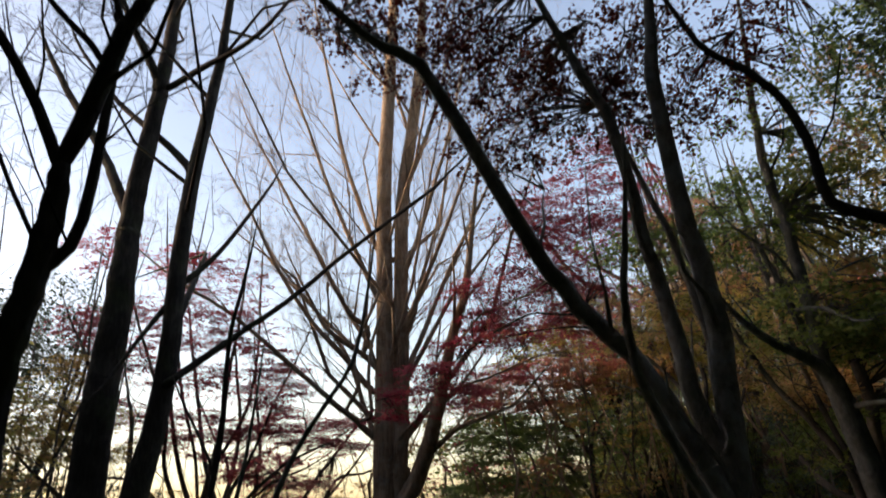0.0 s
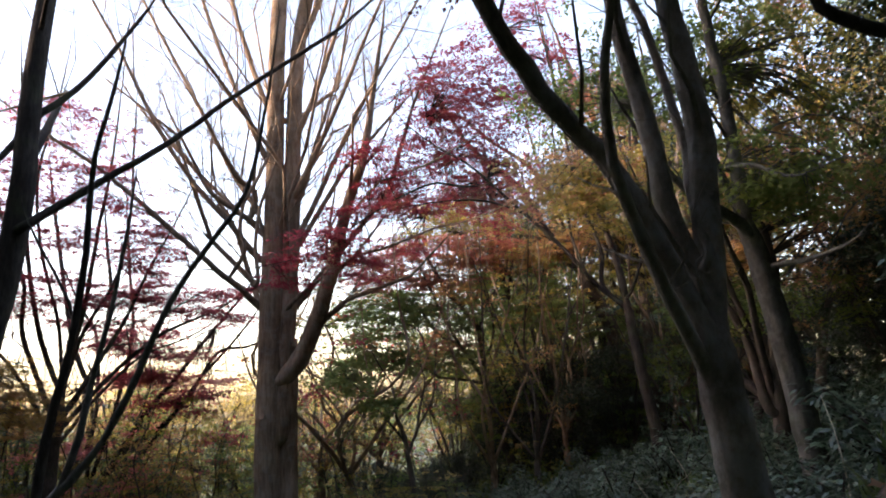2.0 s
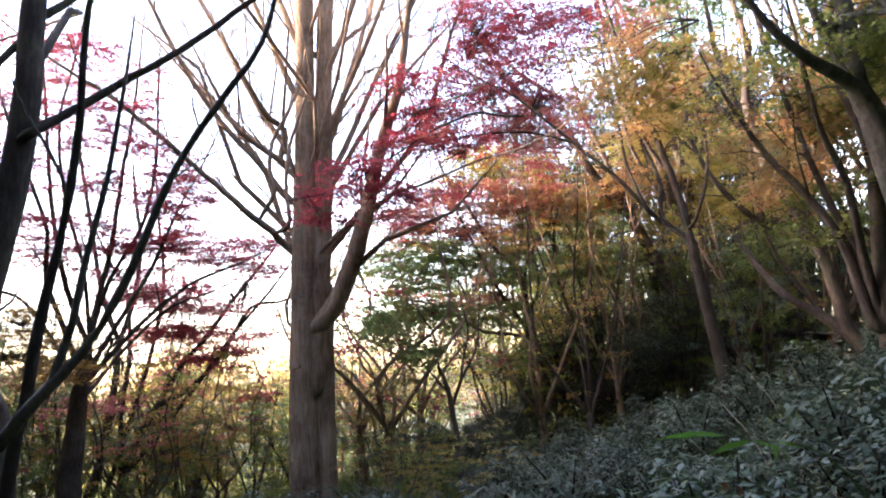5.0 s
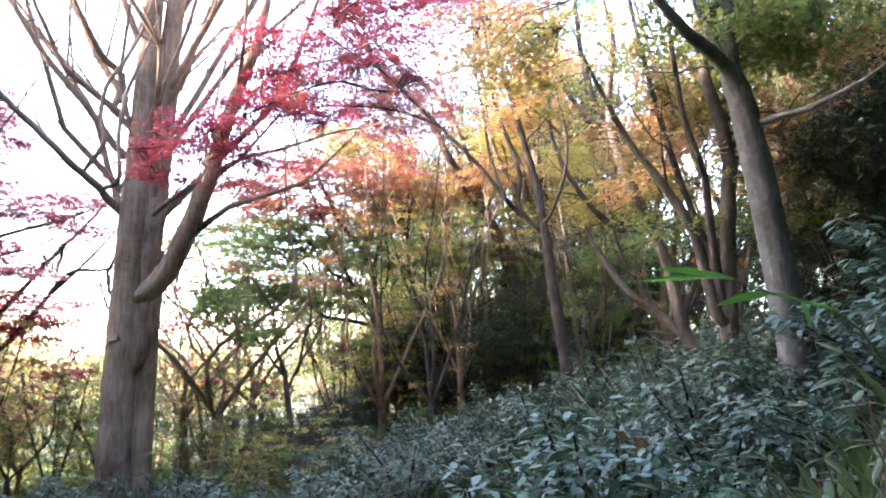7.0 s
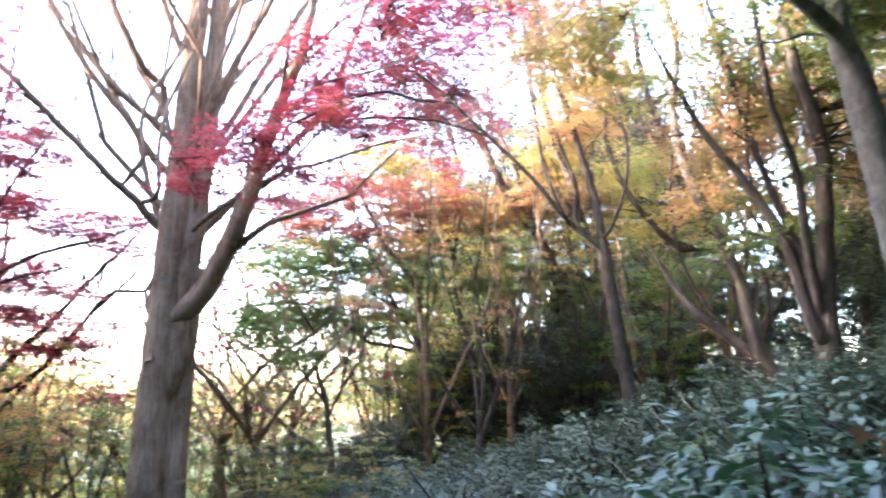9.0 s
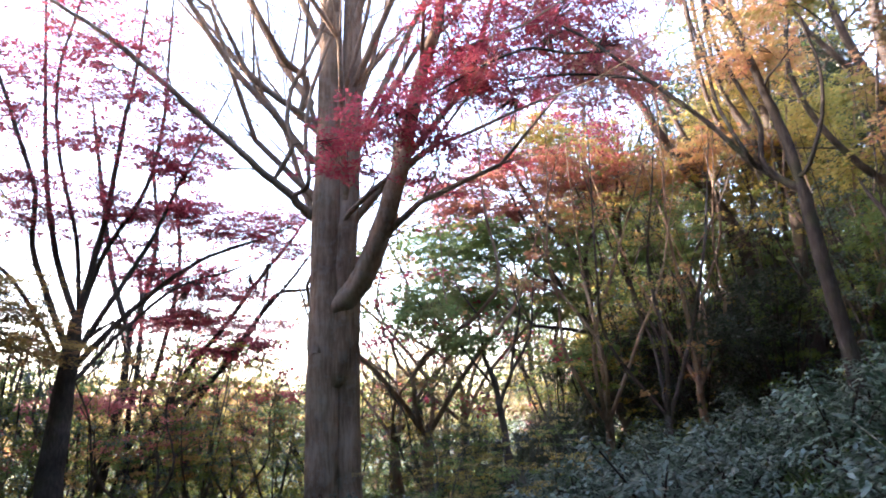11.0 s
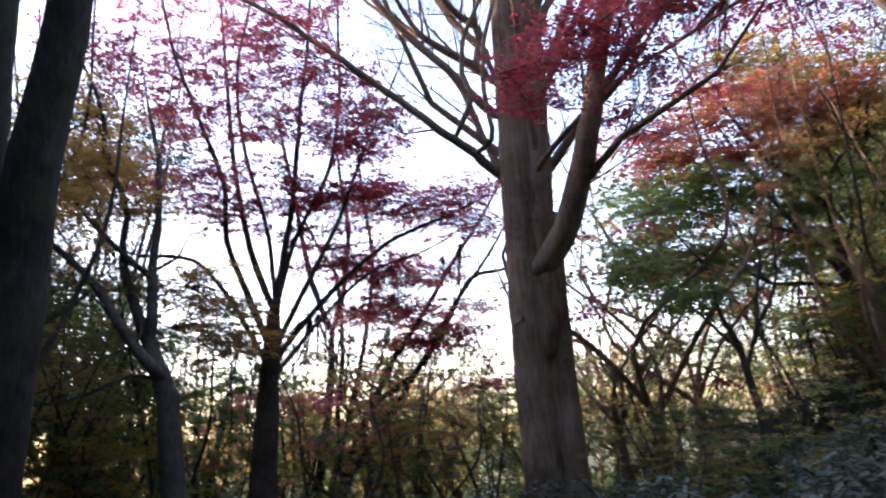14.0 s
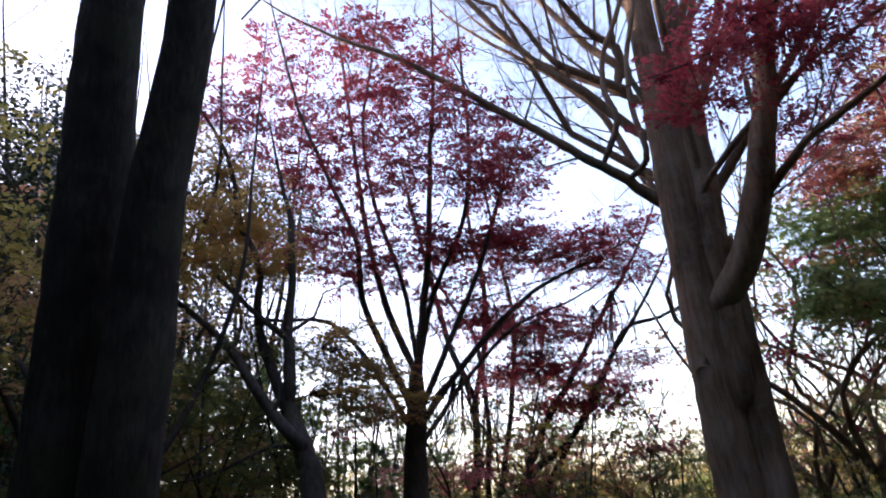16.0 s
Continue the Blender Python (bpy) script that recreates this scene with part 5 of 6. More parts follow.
def scatter(ob, places, zoff=0.0, size=(0.85, 1.2), lean=0.07):
    """Copies of a thing at places (x, y), turned at random; the first place takes the original."""
    for k, (x, y) in enumerate(places):
        s = rng.uniform(*size)
        m = Matrix.LocRotScale((x, y, float(ground_z(x, y)) + zoff), Euler((rng.normal(0, lean), rng.normal(0, lean), rng.uniform(0, 6.28))), (s, s, s * rng.uniform(0.9, 1.1)))
        if k == 0:
            ob.matrix_basis = m
        else:
            c = copy_thing(ob, m)
            c.matrix_basis = m


far_gold = [grown_tree("broadleaf_tree", "autumn tree with sunlit golden yellow leaves", BARK_MAPLE, [LEAF_GOLD, LEAF_YEL], 7.5, 3.2, 5, 90, 0.32, 0.16, 40, "far autumn trees", 0.7),
            grown_tree("broadleaf_tree", "autumn tree with rusty orange and yellow leaves", BARK_MAPLE, [LEAF_ORA, LEAF_GOLD], 6.5, 3.0, 5, 80, 0.32, 0.16, 40, "far autumn trees", 0.7),
            grown_tree("broadleaf_tree", "half-bare olive green tree turning yellow", BARK_MAPLE, [LEAF_GRN, LEAF_GOLD], 5.5, 2.6, 5, 60, 0.3, 0.15, 40, "far autumn trees", 0.6)]
evergreen = [grown_tree("evergreen_tree", "dense dark evergreen tree on the slope", BARK_DARK, [LEAF_EVG], 9.0, 2.6, 6, 190, 0.12, 0.075, 120, "evergreens on the slope", 0.6, thick=0.15),
             grown_tree("evergreen_tree", "dark evergreen understorey tree with glossy leaves", BARK_DARK, [LEAF_EVG], 5.0, 2.4, 6, 120, 0.02, 0.10, 60, "evergreens on the slope", 0.42, thick=0.1),
             grown_tree("evergreen_tree", "green broad-leaved tree of the understorey", BARK_MAPLE, [LEAF_LIME, LEAF_GRN, LEAF_SHRUB], 5.5, 2.2, 6, 80, 0.05, 0.09, 60, "evergreens on the slope", 0.36, thick=0.06)]
olive = grown_tree("olive_maple_tree", "small maple with olive and dull yellow leaves", BARK_DARK, [LEAF_GRN, LEAF_YEL, LEAF_GRN], 5.5, 2.3, 6, 120, 0.08, 0.066, 80, "olive maples", 0.4, thick=0.03, crook=0.25)
bare = [grown_tree("bare_tree", "slender bare sapling with fine grey twigs", BARK_GREY, [], 5.0, 1.5, 4, 0, 0.42, group="bare saplings", bare=True, crook=0.18),
        grown_tree("bare_tree", "thin leafless tree with many upright stems", BARK_GREY, [], 6.5, 2.0, 5, 0, 0.35, group="bare saplings", bare=True, crook=0.25)]
young = [grown_tree("maple_sapling", "young maple with sparse red and orange leaves", BARK_MAPLE, [LEAF_RUST, LEAF_YEL, LEAF_BLUSH], 4.0, 1.8, 3, 46, 0.2, 0.06, 60, "young maples", 0.36, thick=0.03, crook=0.2),
         grown_tree("maple_sapling", "young maple with olive and yellow leaves", BARK_GREY, [LEAF_YEL, LEAF_LIME, LEAF_GOLD], 3.4, 1.7, 3, 52, 0.16, 0.065, 60, "young maples", 0.36, thick=0.03, crook=0.2)]


def ring(n, x0, x1, y0, y1, keep=lambda x, y: True):
    out = []
    while len(out) < n:
        x, y = rng.uniform(x0, x1), rng.uniform(y0, y1)
        if keep(x, y):
            out.append((x, y))
    return out


open_sky = lambda x, y: not (-0.25 < x / y < 0.02 and y < 60) and x < 0.15 * y
scatter(far_gold[0], ring(12, -45, 12, 36, 75, open_sky))
scatter(far_gold[1], ring(11, -45, 12, 34, 70, open_sky))
scatter(copy_thing(far_gold[0], Matrix()), ring(9, 9, 24, 40, 56), size=(0.6, 0.9))
scatter(copy_thing(far_gold[1], Matrix()), ring(6, 9, 22, 40, 56), size=(0.5, 0.8))
scatter(far_gold[2], ring(16, -40, 8, 30, 60), size=(0.6, 0.95))
scatter(copy_thing(far_gold[2], Matrix()), ring(9, 6, 22, 27, 36), size=(0.4, 0.6))
for sapling in (grown_tree("sapling", "pale thin sapling with sparse yellow leaves", BARK_PALE, [LEAF_GOLD, LEAF_GRN], 3.6, 1.3, 4, 26, 0.32, 0.06, 40, "saplings", 0.32, side=7, thick=0.03, crook=0.22),
                grown_tree("sapling", "pale thin sapling with a few red and orange leaves", BARK_PALE, [LEAF_RED, LEAF_ORA, LEAF_GRN], 3.2, 1.2, 4, 24, 0.3, 0.06, 36, "saplings", 0.32, side=7, thick=0.03, crook=0.22)):
    scatter(sapling, ring(6, -10, 4, 18, 28), size=(0.6, 1.1), lean=0.12)
scatter(copy_thing(sapling, Matrix()), [(-0.6, 17.6), (-1.1, 19.2), (0.2, 19.6)], size=(1.4, 1.9), lean=0.05)
slope_maple = [grown_tree("maple_tree", "tall maple on the slope with yellow and green leaves", BARK_MAPLE, [LEAF_YEL, LEAF_GRN], 7.0, 2.6, 6, 66, 0.3, 0.07, 70, "maples up the slope", 0.42, thick=0.03, crook=0.3),
               grown_tree("maple_tree", "tall maple on the slope with orange and yellow leaves", BARK_MAPLE, [LEAF_ORA, LEAF_YEL], 6.5, 2.6, 6, 60, 0.3, 0.07, 70, "maples up the slope", 0.42, thick=0.03, crook=0.3)]
scatter(slope_maple[0], [(5.8, 20.4), (6.9, 19.0), (8.1, 20.2), (8.6, 11.4), (11.5, 13.8), (10.4, 10.2), (9.5, 7.2), (13.5, 11), (12.5, 16.8), (10, 8.6)])
scatter(slope_maple[1], [(7.6, 12.8), (9.4, 13.6), (10.6, 12), (11.5, 7.6), (13.5, 15.5), (-11.2, 14.6), (-7.7, 11.3), (-9.0, 12.8), (-10.4, 12.0)])
grove = [grown_tree("maple_tree", "thin crooked maple with several pale stems and green leaves", BARK_PALE, [LEAF_GRN, LEAF_YEL], 5.6, 1.9, 5, 26, 0.22, 0.06, 60, "thin maples of the grove", 0.36, side=5, thick=0.03, crook=0.28),
         grown_tree("maple_tree", "thin crooked maple with dark stems and orange leaves", BARK_MAPLE, [LEAF_ORA, LEAF_GRN], 5.4, 1.8, 5, 24, 0.2, 0.06, 60, "thin maples of the grove", 0.36, side=5, thick=0.03, crook=0.28)]
scatter(grove[0], [(2.6, 17), (4.4, 17.4), (6.4, 16.4), (8.2, 15.6), (5.6, 21)], size=(0.75, 1.0))
scatter(grove[1], [(3.4, 16.2), (5.2, 19), (7.6, 18.6), (6.8, 13.6), (4.2, 22)], size=(0.75, 1.0))
scatter(evergreen[0], [(-12.0, 13.4), (-14, 15.5), (6.0, 25.4), (4.4, 26.5), (2.4, 27.5), (7.4, 23.2), (8.8, 24.2), (10, 22.4), (11, 25), (9.4, 20.8), (15, 18), (16.5, 21), (18, 14), (16, 10), (-13, 19), (-16, 16), (8.6, 9.0), (7.6, 7.4), (6.6, 6.2), (10.2, 10.2), (11.8, 11)])
scatter(evergreen[1], [(-11.5, 13.2), (-12.6, 15), (-10.9, 11.9), (9.6, 14.4), (8.8, 11.6), (10.8, 12.2), (10.4, 16.4), (11.5, 18), (8.2, 9.0), (7.4, 6.8), (5.8, 4.6), (9.8, 9.6), (9.6, 20.2), (11.6, 14.6), (12.6, 16.4), (8.8, 16.8), (12.2, 12.8)], size=(0.55, 0.8))
scatter(copy_thing(evergreen[1], Matrix()), [(6.9, 8.0), (7.8, 8.7), (8.4, 10.2), (6.6, 9.2), (7.3, 10.6), (6.2, 7.6)], size=(0.5, 0.68))
low = copy_thing(evergreen[1], Matrix())
scatter(low, [(2.4, 20.6), (3.2, 19.8), (4.0, 19.9), (5.6, 16.6), (4.7, 18.4), (4.8, 21.4), (5.3, 22.5), (3.6, 23.6), (6.2, 20), (7.4, 20.6), (6.2, 21.4), (8.9, 18.6), (6.9, 19), (7.9, 17), (10.2, 21.5), (8.6, 22.4), (7, 23.5), (11.4, 20)], size=(0.45, 0.65))
scatter(copy_thing(evergreen[1], Matrix()), [(1.1, 18.6), (0.5, 20.4), (1.9, 17.4), (1.5, 20), (0.2, 18.2), (-0.4, 20.6)], size=(0.26, 0.4))
scatter(evergreen[2], [(-12.6, 14.2), (-10.6, 12.8), (-9.0, 14.4), (-10.5, 14.5), (-9.2, 17), (-12.5, 12), (-11, 18), (-9.8, 12.4), (5.0, 21.2), (6.8, 22), (8.2, 21), (9.4, 22.6), (10.8, 22), (4, 24.5), (12.4, 21), (-8.4, 9.6), (-10, 12.2), (-12.5, 13.5), (-9, 10.8), (-14, 15.5), (-11.4, 11)], size=(0.65, 0.95))
scatter(copy_thing(evergreen[2], Matrix()), [(-9.4, 11.3), (-10.2, 12.2), (-8.9, 10.5)], size=(0.75, 0.9))
lower = copy_thing(evergreen[2], Matrix())
scatter(lower, [(3.3, 22.4), (4.6, 19.6), (6.2, 18.6), (7, 18.4), (8, 18), (9, 17.4), (7.6, 16), (9.6, 18.8), (8.6, 19.6), (10.4, 18), (6.6, 15.4), (5.4, 16.6), (-7.2, 16), (-8, 17.5), (-6, 17), (-4.6, 17.6), (-3.6, 19), (-2.2, 20.4), (-5.4, 20), (-7, 22), (-3.8, 23), (-1.4, 24.5), (-9, 21), (-5.8, 25), (-2.6, 27), (-8, 27)], size=(0.42, 0.65))
scatter(olive, [(-7.6, 14.4), (-8.2, 19.5), (-8.4, 12.9), (-6.6, 20.5), (-10.4, 11.2), (-10.8, 16.4), (2.4, 21.5), (3.8, 20), (5, 23.5), (6.5, 24), (8, 23.5), (9.8, 24), (11.2, 23)], size=(0.65, 0.95))
scatter(copy_thing(olive, Matrix()), ring(16, -15, -1, 20, 30), size=(0.4, 0.6))
scatter(copy_thing(young[1], Matrix()), ring(3, -9, -2.8, 19, 25), size=(1.0, 1.3))
scatter(copy_thing(evergreen[2], Matrix()), [(-8.6, 17.4), (-9.8, 16.2), (-7.6, 19), (-11, 17.8)], size=(0.8, 1.0))
# Evergreens added out of view behind the camera to block sky light.
behind = [(-3.5, -7), (3, -7), (7, -5), (-6, -9), (0, -12), (6, -12), (11, -3), (-13.5, 0), (-14, 5), (-5.8, -4.5), (5.6, -1.6), (1.8, -3.6), (-1.6, -2.6), (3.4, -2.2), (-8, -5), (-10, -5), (-6.5, -5), (-3, -4), (0.5, -6), (3.5, -3.5), (7.5, -2), (-11.5, 1), (-13.5, 3), (-17, 7), (9, -5), (-1.5, -9), (5, -9), (-12, -7)]
# More added at both sides, mostly out of view, to darken the near trunks.
beside = [(-5.2, 1.6), (-4.4, -1.4), (-6.4, 4.4), (5.2, 2.8), (4.6, 0.6), (6.5, 4.2), (4.2, -1.2), (7.4, 5.4), (6.4, 1.2), (8.4, 3.2), (-7.6, 3.4), (-8.2, 6.0), (-9.0, 8.3), (-7.2, 1.0), (-10.8, 9.4), (-10, 4.8)]
for x, y in beside:
    s = rng.uniform(0.9, 1.1) * (1.3 if y < 3 and x < 0 else 1.0)
    copy_thing(evergreen[0], Matrix.Translation((x, y, 0))).matrix_basis = Matrix.LocRotScale((x, y, float(ground_z(x, y))), Euler((0, 0, rng.uniform(0, 6))), (s, s, s))
for x, y in behind:
    s = rng.uniform(1.3, 1.8)
    copy_thing(evergreen[0], Matrix.Translation((x, y, 0))).matrix_basis = Matrix.LocRotScale((x, y, float(ground_z(x, y))), Euler((0, 0, rng.uniform(0, 6))), (s, s, s))
scatter(bare[0], [(-0.5, 19.5), (-7.2, 17.6)])
scatter(bare[1], [(-1.4, 21.5), (-5.3, 18.8), (-9.8, 23), (0.2, 25), (-6.9, 25), (-1.7, 22.5), (-1.0, 24), (-0.3, 22.6)])
scatter(young[0], [(-5.0, 16.6), (-7.6, 15.8), (-8.6, 13.6), (-4.2, 18.4), (-6.0, 18.2), (-5.6, 21.6), (-7.4, 20.4)], size=(0.7, 1.0))
scatter(young[1], [(-0.4, 17.5), (-1.0, 22.6), (-9.4, 14.8), (-0.2, 20), (-2.4, 18.2), (0.0, 22.4), (-4.4, 23.2), (1.4, 24)], size=(0.7, 1.0))
scatter(copy_thing(young[1], Matrix()), [(0.7, 14.7), (1.3, 13.8), (0.1, 15.8), (-0.3, 14.6)], size=(0.36, 0.5))


# ---- undergrowth ----
rng = np.random.default_rng(11)


def shrub(name, label, mat, radius, height, n, leaf, stems=7, group="shrubs", shape=None):
    """A broad-leaved shrub: arching stems with whorls of glossy leaves."""
    top = tagged(new(name), label, "shrub", group)
    acc = bag()
    cen, nor, alo, siz = [], [], [], []
    for i in range(stems):
        a = 2 * np.pi * i / stems + rng.uniform(-0.4, 0.4)
        d = np.array([math.cos(a), math.sin(a), 0])
        q, h = radius * rng.uniform(0.3, 1.0), height * rng.uniform(0.6, 1.05)
        p = smooth_path([(0, 0, -0.15), d * q * 0.3 + np.array([0, 0, h * 0.5]), d * q * 0.75 + np.array([0, 0, h * 0.85]), d * q + np.array([0, 0, h])], 10)
        acc = bag()
        tube(acc, p, np.linspace(0.014, 0.004, 10), 5)
        part("stem", bag_mesh("stem", acc), BARK_DARK, top)
        for j in range(n // stems):
            k = int(rng.integers(3, 10))
            o = unit(rng.standard_normal(3) * np.array([1, 1, 0.5]) + d * 0.3)
            c = p[k] + o * leaf * rng.uniform(0.4, 2.2)
            cen.append(c)
            alo.append(o + np.array([0, 0, -0.25]))
            nor.append(np.array([0, 0, 1.0]) + o * 0.35 + rng.standard_normal(3) * 0.35)
            siz.append(leaf * rng.uniform(0.6, 1.25))
    s = np.array([(0, -0.5, 0), (0.17, -0.22, 0.05), (0.22, 0.08, 0.06), (0.12, 0.35, 0.02), (0, 0.58, -0.06), (-0.12, 0.35, 0.02), (-0.22, 0.08, 0.06), (-0.17, -0.22, 0.05)]) if shape is None else shape
    part("foliage", leaf_mesh("foliage", np.array(cen), np.array(nor), np.array(alo), np.array(siz), s), mat, top, kind="stuff")
    return top


shrubs = [shrub("shrub", "glossy dark green broad-leaved shrub", LEAF_SHRUB, 0.6, 0.55, 1000, 0.062, 9),
          shrub("shrub", "low evergreen shrub with pale sheen on its leaves", LEAF_SHRUB, 0.75, 0.42, 1100, 0.056, 9),
          shrub("shrub", "loose leggy evergreen shrub with drooping leaves", LEAF_SHRUB, 0.5, 0.75, 700, 0.072, 8)]


big_shrub = shrub("shrub", "tall evergreen shrub with pointed leathery leaves", LEAF_LEATHER, 0.46, 1.4, 2400, 0.057, 17)
scatter(big_shrub, [(1.05, 4.5), (1.22, 4.62), (0.98, 4.85), (1.38, 4.9)], -0.05, (0.9, 1.05), 0.04)
back = big_shrub.matrix_basis.inverted()
for dx, dz, turn in ((-0.02, 0.0, 0.4), (0.03, -0.02, 1.3)):
    c = back @ Vector((1.10 + dx, 4.25, 1.53 + dz))
    part("withered_leaf", leaf_mesh("withered_leaf", np.array([c]), np.array([[0.3 * math.cos(turn), -0.9, 0.3]]), np.array([[math.sin(turn), 0, -1.0]]), 0.05, STAR), LEAF_DEAD, big_shrub, "withered brown leaf")


pale_shrub = shrub("shrub", "upright pale-leaved evergreen shrub under the maples", LEAF_SILVER, 0.6, 0.85, 1100, 0.062, 11)
scatter(pale_shrub, [(1.2, 10.5), (1.9, 11.2), (2.6, 11), (1.5, 12.1), (2.3, 12.5), (3.0, 12), (0.9, 11.6), (3.5, 11.4), (0.5, 12.8), (1.3, 13.4), (2.9, 13.4), (3.8, 12.8), (2.0, 14.2), (-0.9, 14.6), (-1.9, 14.4), (-0.4, 13.9), (-2.5, 14.0), (-1.4, 13.6), (-2.1, 13.4), (-3.0, 14.6), (4.6, 12.2), (4.2, 14)], -0.05, (0.9, 1.35))


def slope_places(n, x0, x1, y0, y1, gap):
    out = []
    tries = 0
    while len(out) < n and tries < 20000:
        tries += 1
        x, y = rng.uniform(x0, x1), rng.uniform(y0, y1)
        if all((x - a) ** 2 + (y - b) ** 2 > gap * gap for a, b in out):
            out.append((x, y))
    return out


on_slope = [(x, y) for x, y in slope_places(150, 0.9, 9.5, 2.6, 17, 0.66) if x > 2.1 and y > 4 or y > 7.5] + slope_places(60, 2.1, 5.2, 4.9, 8.7, 0.42)
on_left = slope_places(50, -9, -1.4, 7.5, 18, 0.8)
mid = slope_places(26, -1.6, 3.0, 10.5, 17, 0.7)
allp = on_slope + on_left + mid
for k in range(3):
    scatter(shrubs[k], allp[k::3], -0.05, (0.75, 1.25))


def far_brush():
    """Low brush on the flat ground behind the trees, too far to tell bush from bush."""
    cen, nor, alo, siz = [], [], [], []
    for x, y in slope_places(190, -13, 6, 16.5, 34, 0.8):
        n, w, h = 170, rng.uniform(0.5, 0.9), rng.uniform(0.5, 1.3)
        a, q = rng.uniform(0, 6.28, n), np.sqrt(rng.uniform(0, 1, n))
        p = np.stack([x + np.cos(a) * q * w, y + np.sin(a) * q * w, float(ground_z(x, y)) + h * rng.uniform(0.1, 1, n) * (1.1 - 0.6 * q)], -1)
        cen.append(p)
        nor.append(np.array([0, 0, 1.0]) + rng.standard_normal((n, 3)) * 0.5)
        alo.append(rng.standard_normal((n, 3)))
        siz.append(rng.uniform(0.07, 0.14, n))
    me = leaf_mesh("far_brush", np.concatenate(cen), np.concatenate(nor), np.concatenate(alo), np.concatenate(siz), KITE)
    me.materials.append(LEAF_OLIVE)
    tagged(new("brush", me), "low green and yellow brush on the flat ground behind the trees", "brush", kind="stuff")


far_brush()


def grass_patch():
    """Grass blades and ivy-like ground leaves over the slope."""
    n = 90000
    x = rng.uniform(-12, 11, n)
    y = rng.uniform(-6, 24, n)
    edge = 0.6 + 0.25 * np.sin(y * 1.7) + rng.normal(0, 0.2, n)
    keep = (np.abs(x - 0.1) > edge) | (y > 9 + rng.normal(0, 0.5, n))
    x, y = x[keep], y[keep]
    c = np.stack([x, y, ground_z(x, y) - 0.02], -1)
    a = rng.uniform(0, 6.28, len(x))
    lean = np.stack([np.cos(a), np.sin(a), rng.uniform(0.5, 1.8, len(x))], -1)
    me = leaf_mesh("grass", c, np.stack([-np.cos(a), -np.sin(a), np.full(len(x), 0.6)], -1), lean, rng.uniform(0.12, 0.42, len(x)), BLADE)
    me.materials.append(LEAF_GRASS)
    tagged(new("grass", me), "thin green grass between the shrubs", "grass", kind="stuff")
    n = 16000
    x, y = rng.uniform(-9, 9, n), rng.uniform(-1, 20, n)
    c = np.stack([x, y, ground_z(x, y) + 0.03], -1)
    me = leaf_mesh("leaf_litter", c, np.array([0, 0, 1.0]) + rng.standard_normal((n, 3)) * 0.4, rng.standard_normal((n, 3)), rng.uniform(0.04, 0.1, n), STAR)
    me.materials.append(LEAF_DEAD)
    tagged(new("leaf_litter", me), "fallen brown maple leaves on the ground", "leaf litter", kind="stuff")


grass_patch()


def sasa_clump(label):
    """Dwarf bamboo: short canes with broad pointed leaves that have bleached margins."""
    top = tagged(new("dwarf_bamboo"), label, "bamboo grass", "dwarf bamboo on the slope")
    cen, nor, alo, siz = [], [], [], []
    for i in range(9):
        a = rng.uniform(0, 6.28)
        d = np.array([math.cos(a), math.sin(a), 0])
        h = rng.uniform(0.6, 0.9)
        p = smooth_path([(0.1 * d[0], 0.1 * d[1], -0.05), d * 0.16 + np.array([0, 0, h * 0.6]), d * 0.3 + np.array([0, 0, h])], 6)
        acc = bag()
        tube(acc, p, np.linspace(0.004, 0.002, 6), 4)
        part("cane", bag_mesh("cane", acc), LEAF_DEAD, top)
        for j in range(6):
            q = rng.uniform(0, 6.28)
            o = unit(d * 0.6 + np.array([math.cos(q), math.sin(q), rng.uniform(-0.3, 0.3)]))
            cen.append(p[rng.integers(2, 6)])
            alo.append(o)
            nor.append(np.array([0, 0, 1.0]) + rng.standard_normal(3) * 0.3)
            siz.append(rng.uniform(0.06, 0.105))
    cen, nor, alo, siz = np.array(cen), unit(np.array(nor)), np.array(alo), np.array(siz)
    wide = np.array([(0, 0, 0), (0.10, 0.2, 0.02), (0.12, 0.5, 0.02), (0.06, 0.82, -0.03), (0, 1.05, -0.1), (-0.06, 0.82, -0.03), (-0.12, 0.5, 0.02), (-0.10, 0.2, 0.02)])
    part("margin", leaf_mesh("margin", cen, nor, alo, siz, wide), LEAF_PALE, top, "bleached straw-coloured leaf margins", kind="stuff")
    part("blade", leaf_mesh("blade", cen + nor * 0.003, nor, alo, siz * 0.97, wide * np.array([0.74, 0.96, 1])), LEAF_SASA, top, kind="stuff")
    return top


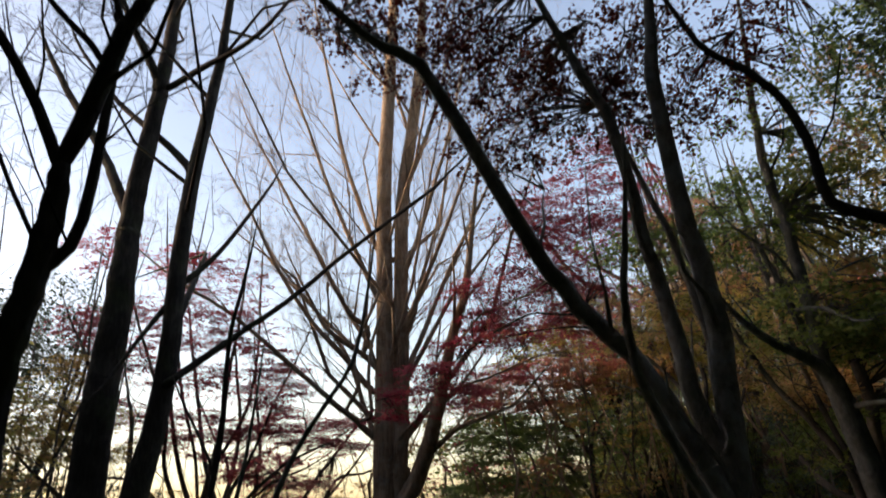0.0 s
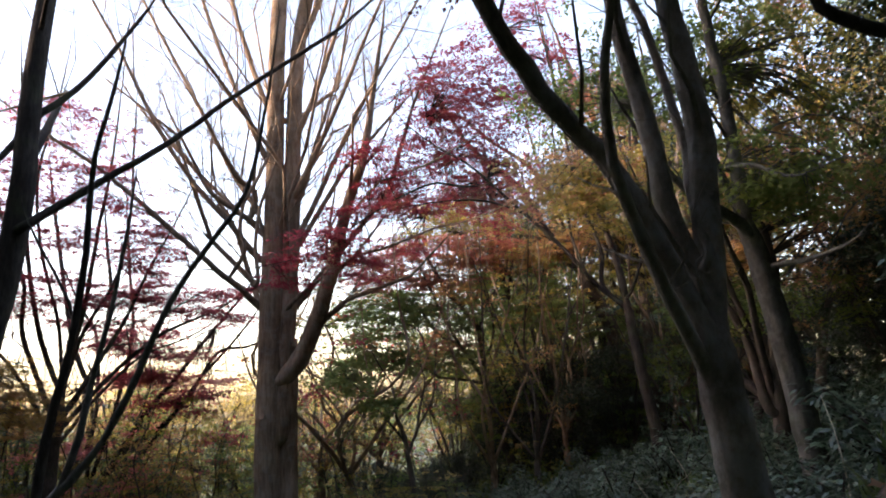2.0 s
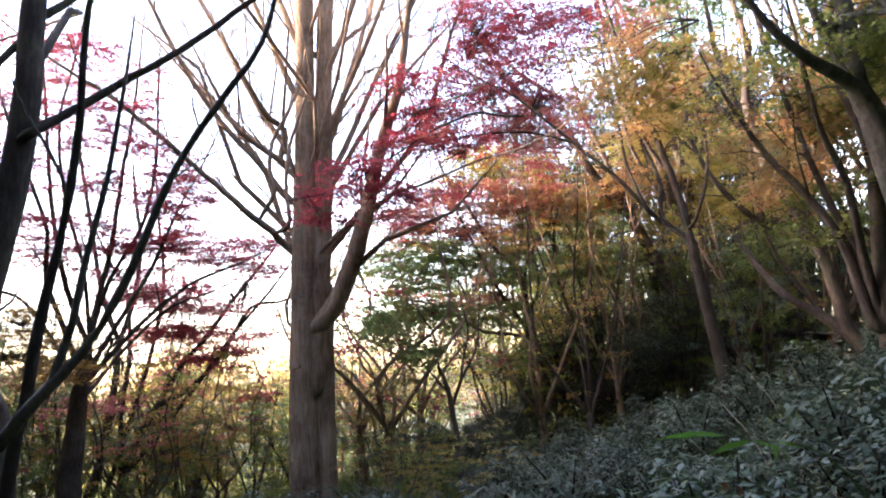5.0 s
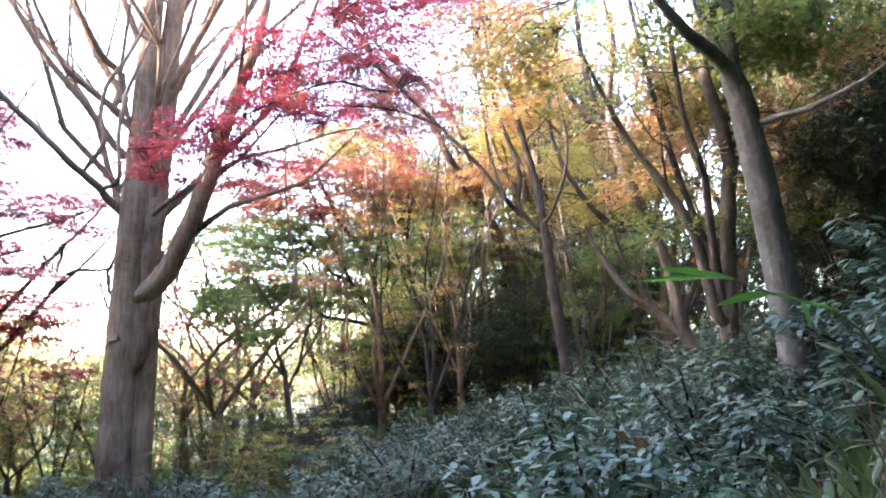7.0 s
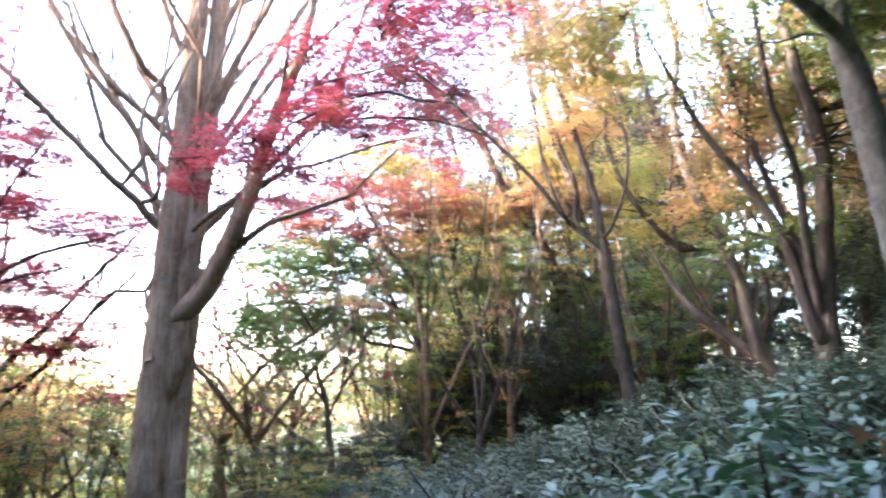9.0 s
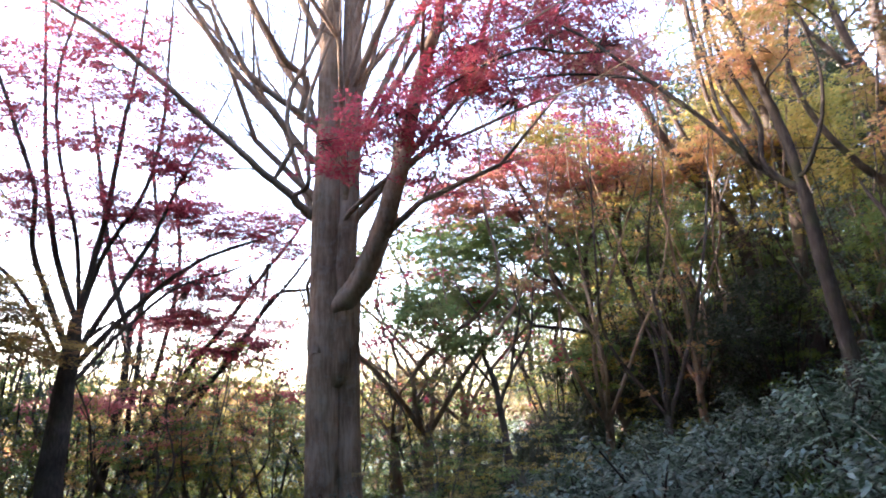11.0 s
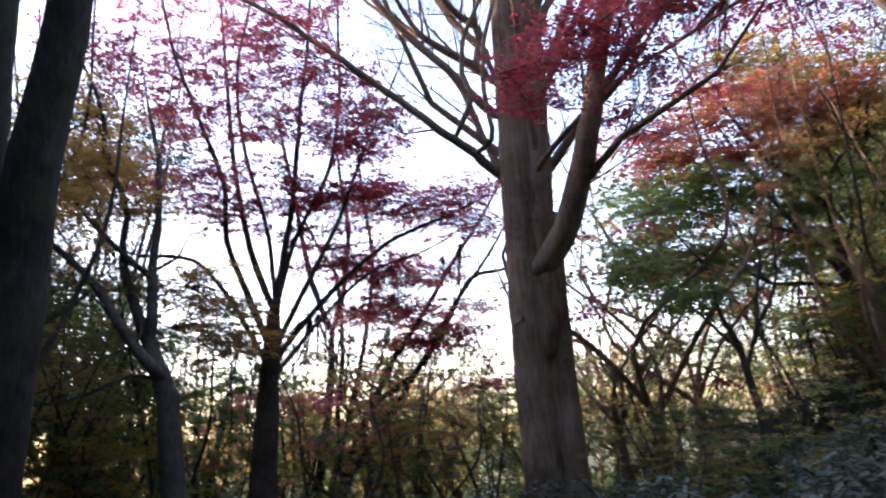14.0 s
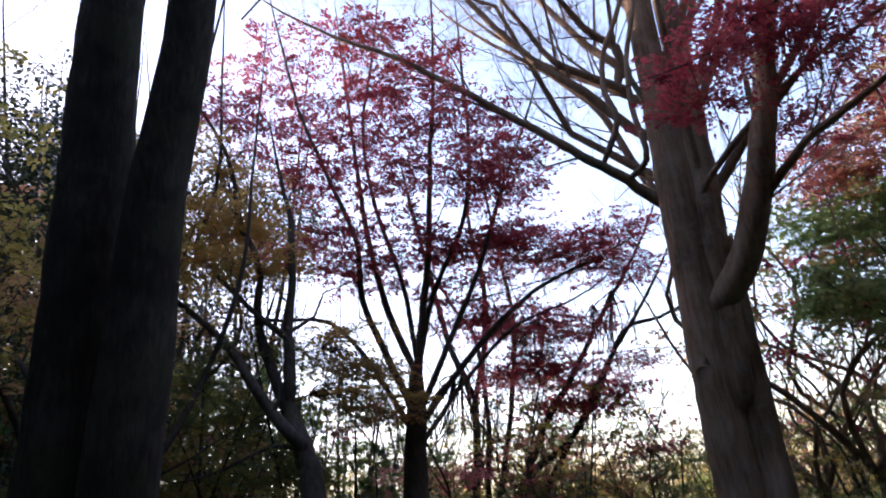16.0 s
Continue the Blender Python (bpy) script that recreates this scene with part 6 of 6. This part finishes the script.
bamboos = [sasa_clump("dwarf bamboo with green leaves and bleached margins") for _ in range(3)]
spots = slope_places(14, 1.05, 1.55, 3.55, 4.2, 0.13)
for k in range(3):
    scatter(bamboos[k], spots[k::3], 0.0, (0.65, 0.95))


def sprig():
    """A fresh bamboo sprig that leans over the path."""
    top = tagged(new("bamboo_sprig"), "bright green bamboo sprig arching beside the path", "bamboo")
    foot = np.array([1.15, 3.25, float(ground_z(1.15, 3.25))])
    top.location = foot
    node = np.array([0.637, 3.120, 1.805]) - foot
    p = smooth_path([(0, 0, -0.05), (-0.02, 0, node[2] * 0.5), node * np.array([0.5, 0.5, 0.92]), node], 16)
    acc = bag()
    tube(acc, p, np.linspace(0.004, 0.0012, 16), 6)
    part("cane", bag_mesh("cane", acc), LEAF_GRASS, top)
    shape = np.array([(0, 0, 0), (0.06, 0.25, 0.01), (0.055, 0.6, 0.0), (0, 1.05, -0.08), (-0.055, 0.6, 0.0), (-0.06, 0.25, 0.01)])
    for k, (dx, dy, dz, ln) in enumerate([(-0.96, 0.26, -0.17, 0.12), (-0.86, 0.23, -0.45, 0.115), (-0.76, 0.2, -0.6, 0.1), (0.6, -0.15, -0.55, 0.06), (-0.15, 0.1, -0.9, 0.055), (0.8, -0.2, -0.2, 0.05)]):
        part("leaf", leaf_mesh("leaf", p[15 - k // 2][None], np.array([[0.1, -0.6, 1.0]]) + rng.standard_normal((1, 3)) * 0.15, np.array([[dx, dy, dz]]), ln, shape), LEAF_BRIGHT, top)


sprig()


def dry_stalk(x, y, h, lean):
    top = tagged(new("dry_stalk"), "thin pale dead stalk standing among the shrubs", "stalk", "dry stalks")
    top.location = (x, y, float(ground_z(x, y)))
    acc = bag()
    d = np.array([math.cos(lean), math.sin(lean), 0])
    tube(acc, smooth_path([(0, 0, -0.05), d * h * 0.25 + np.array([0, 0, h * 0.6]), d * h * 0.7 + np.array([0, 0, h])], 8), np.linspace(0.006, 0.003, 8), 5)
    part("stem", bag_mesh("stem", acc), LEAF_PALE, top)


for x, y in slope_places(26, 1.9, 6.0, 4.6, 11, 0.5):
    dry_stalk(x, y, rng.uniform(0.5, 1.0), rng.uniform(0, 6.28))
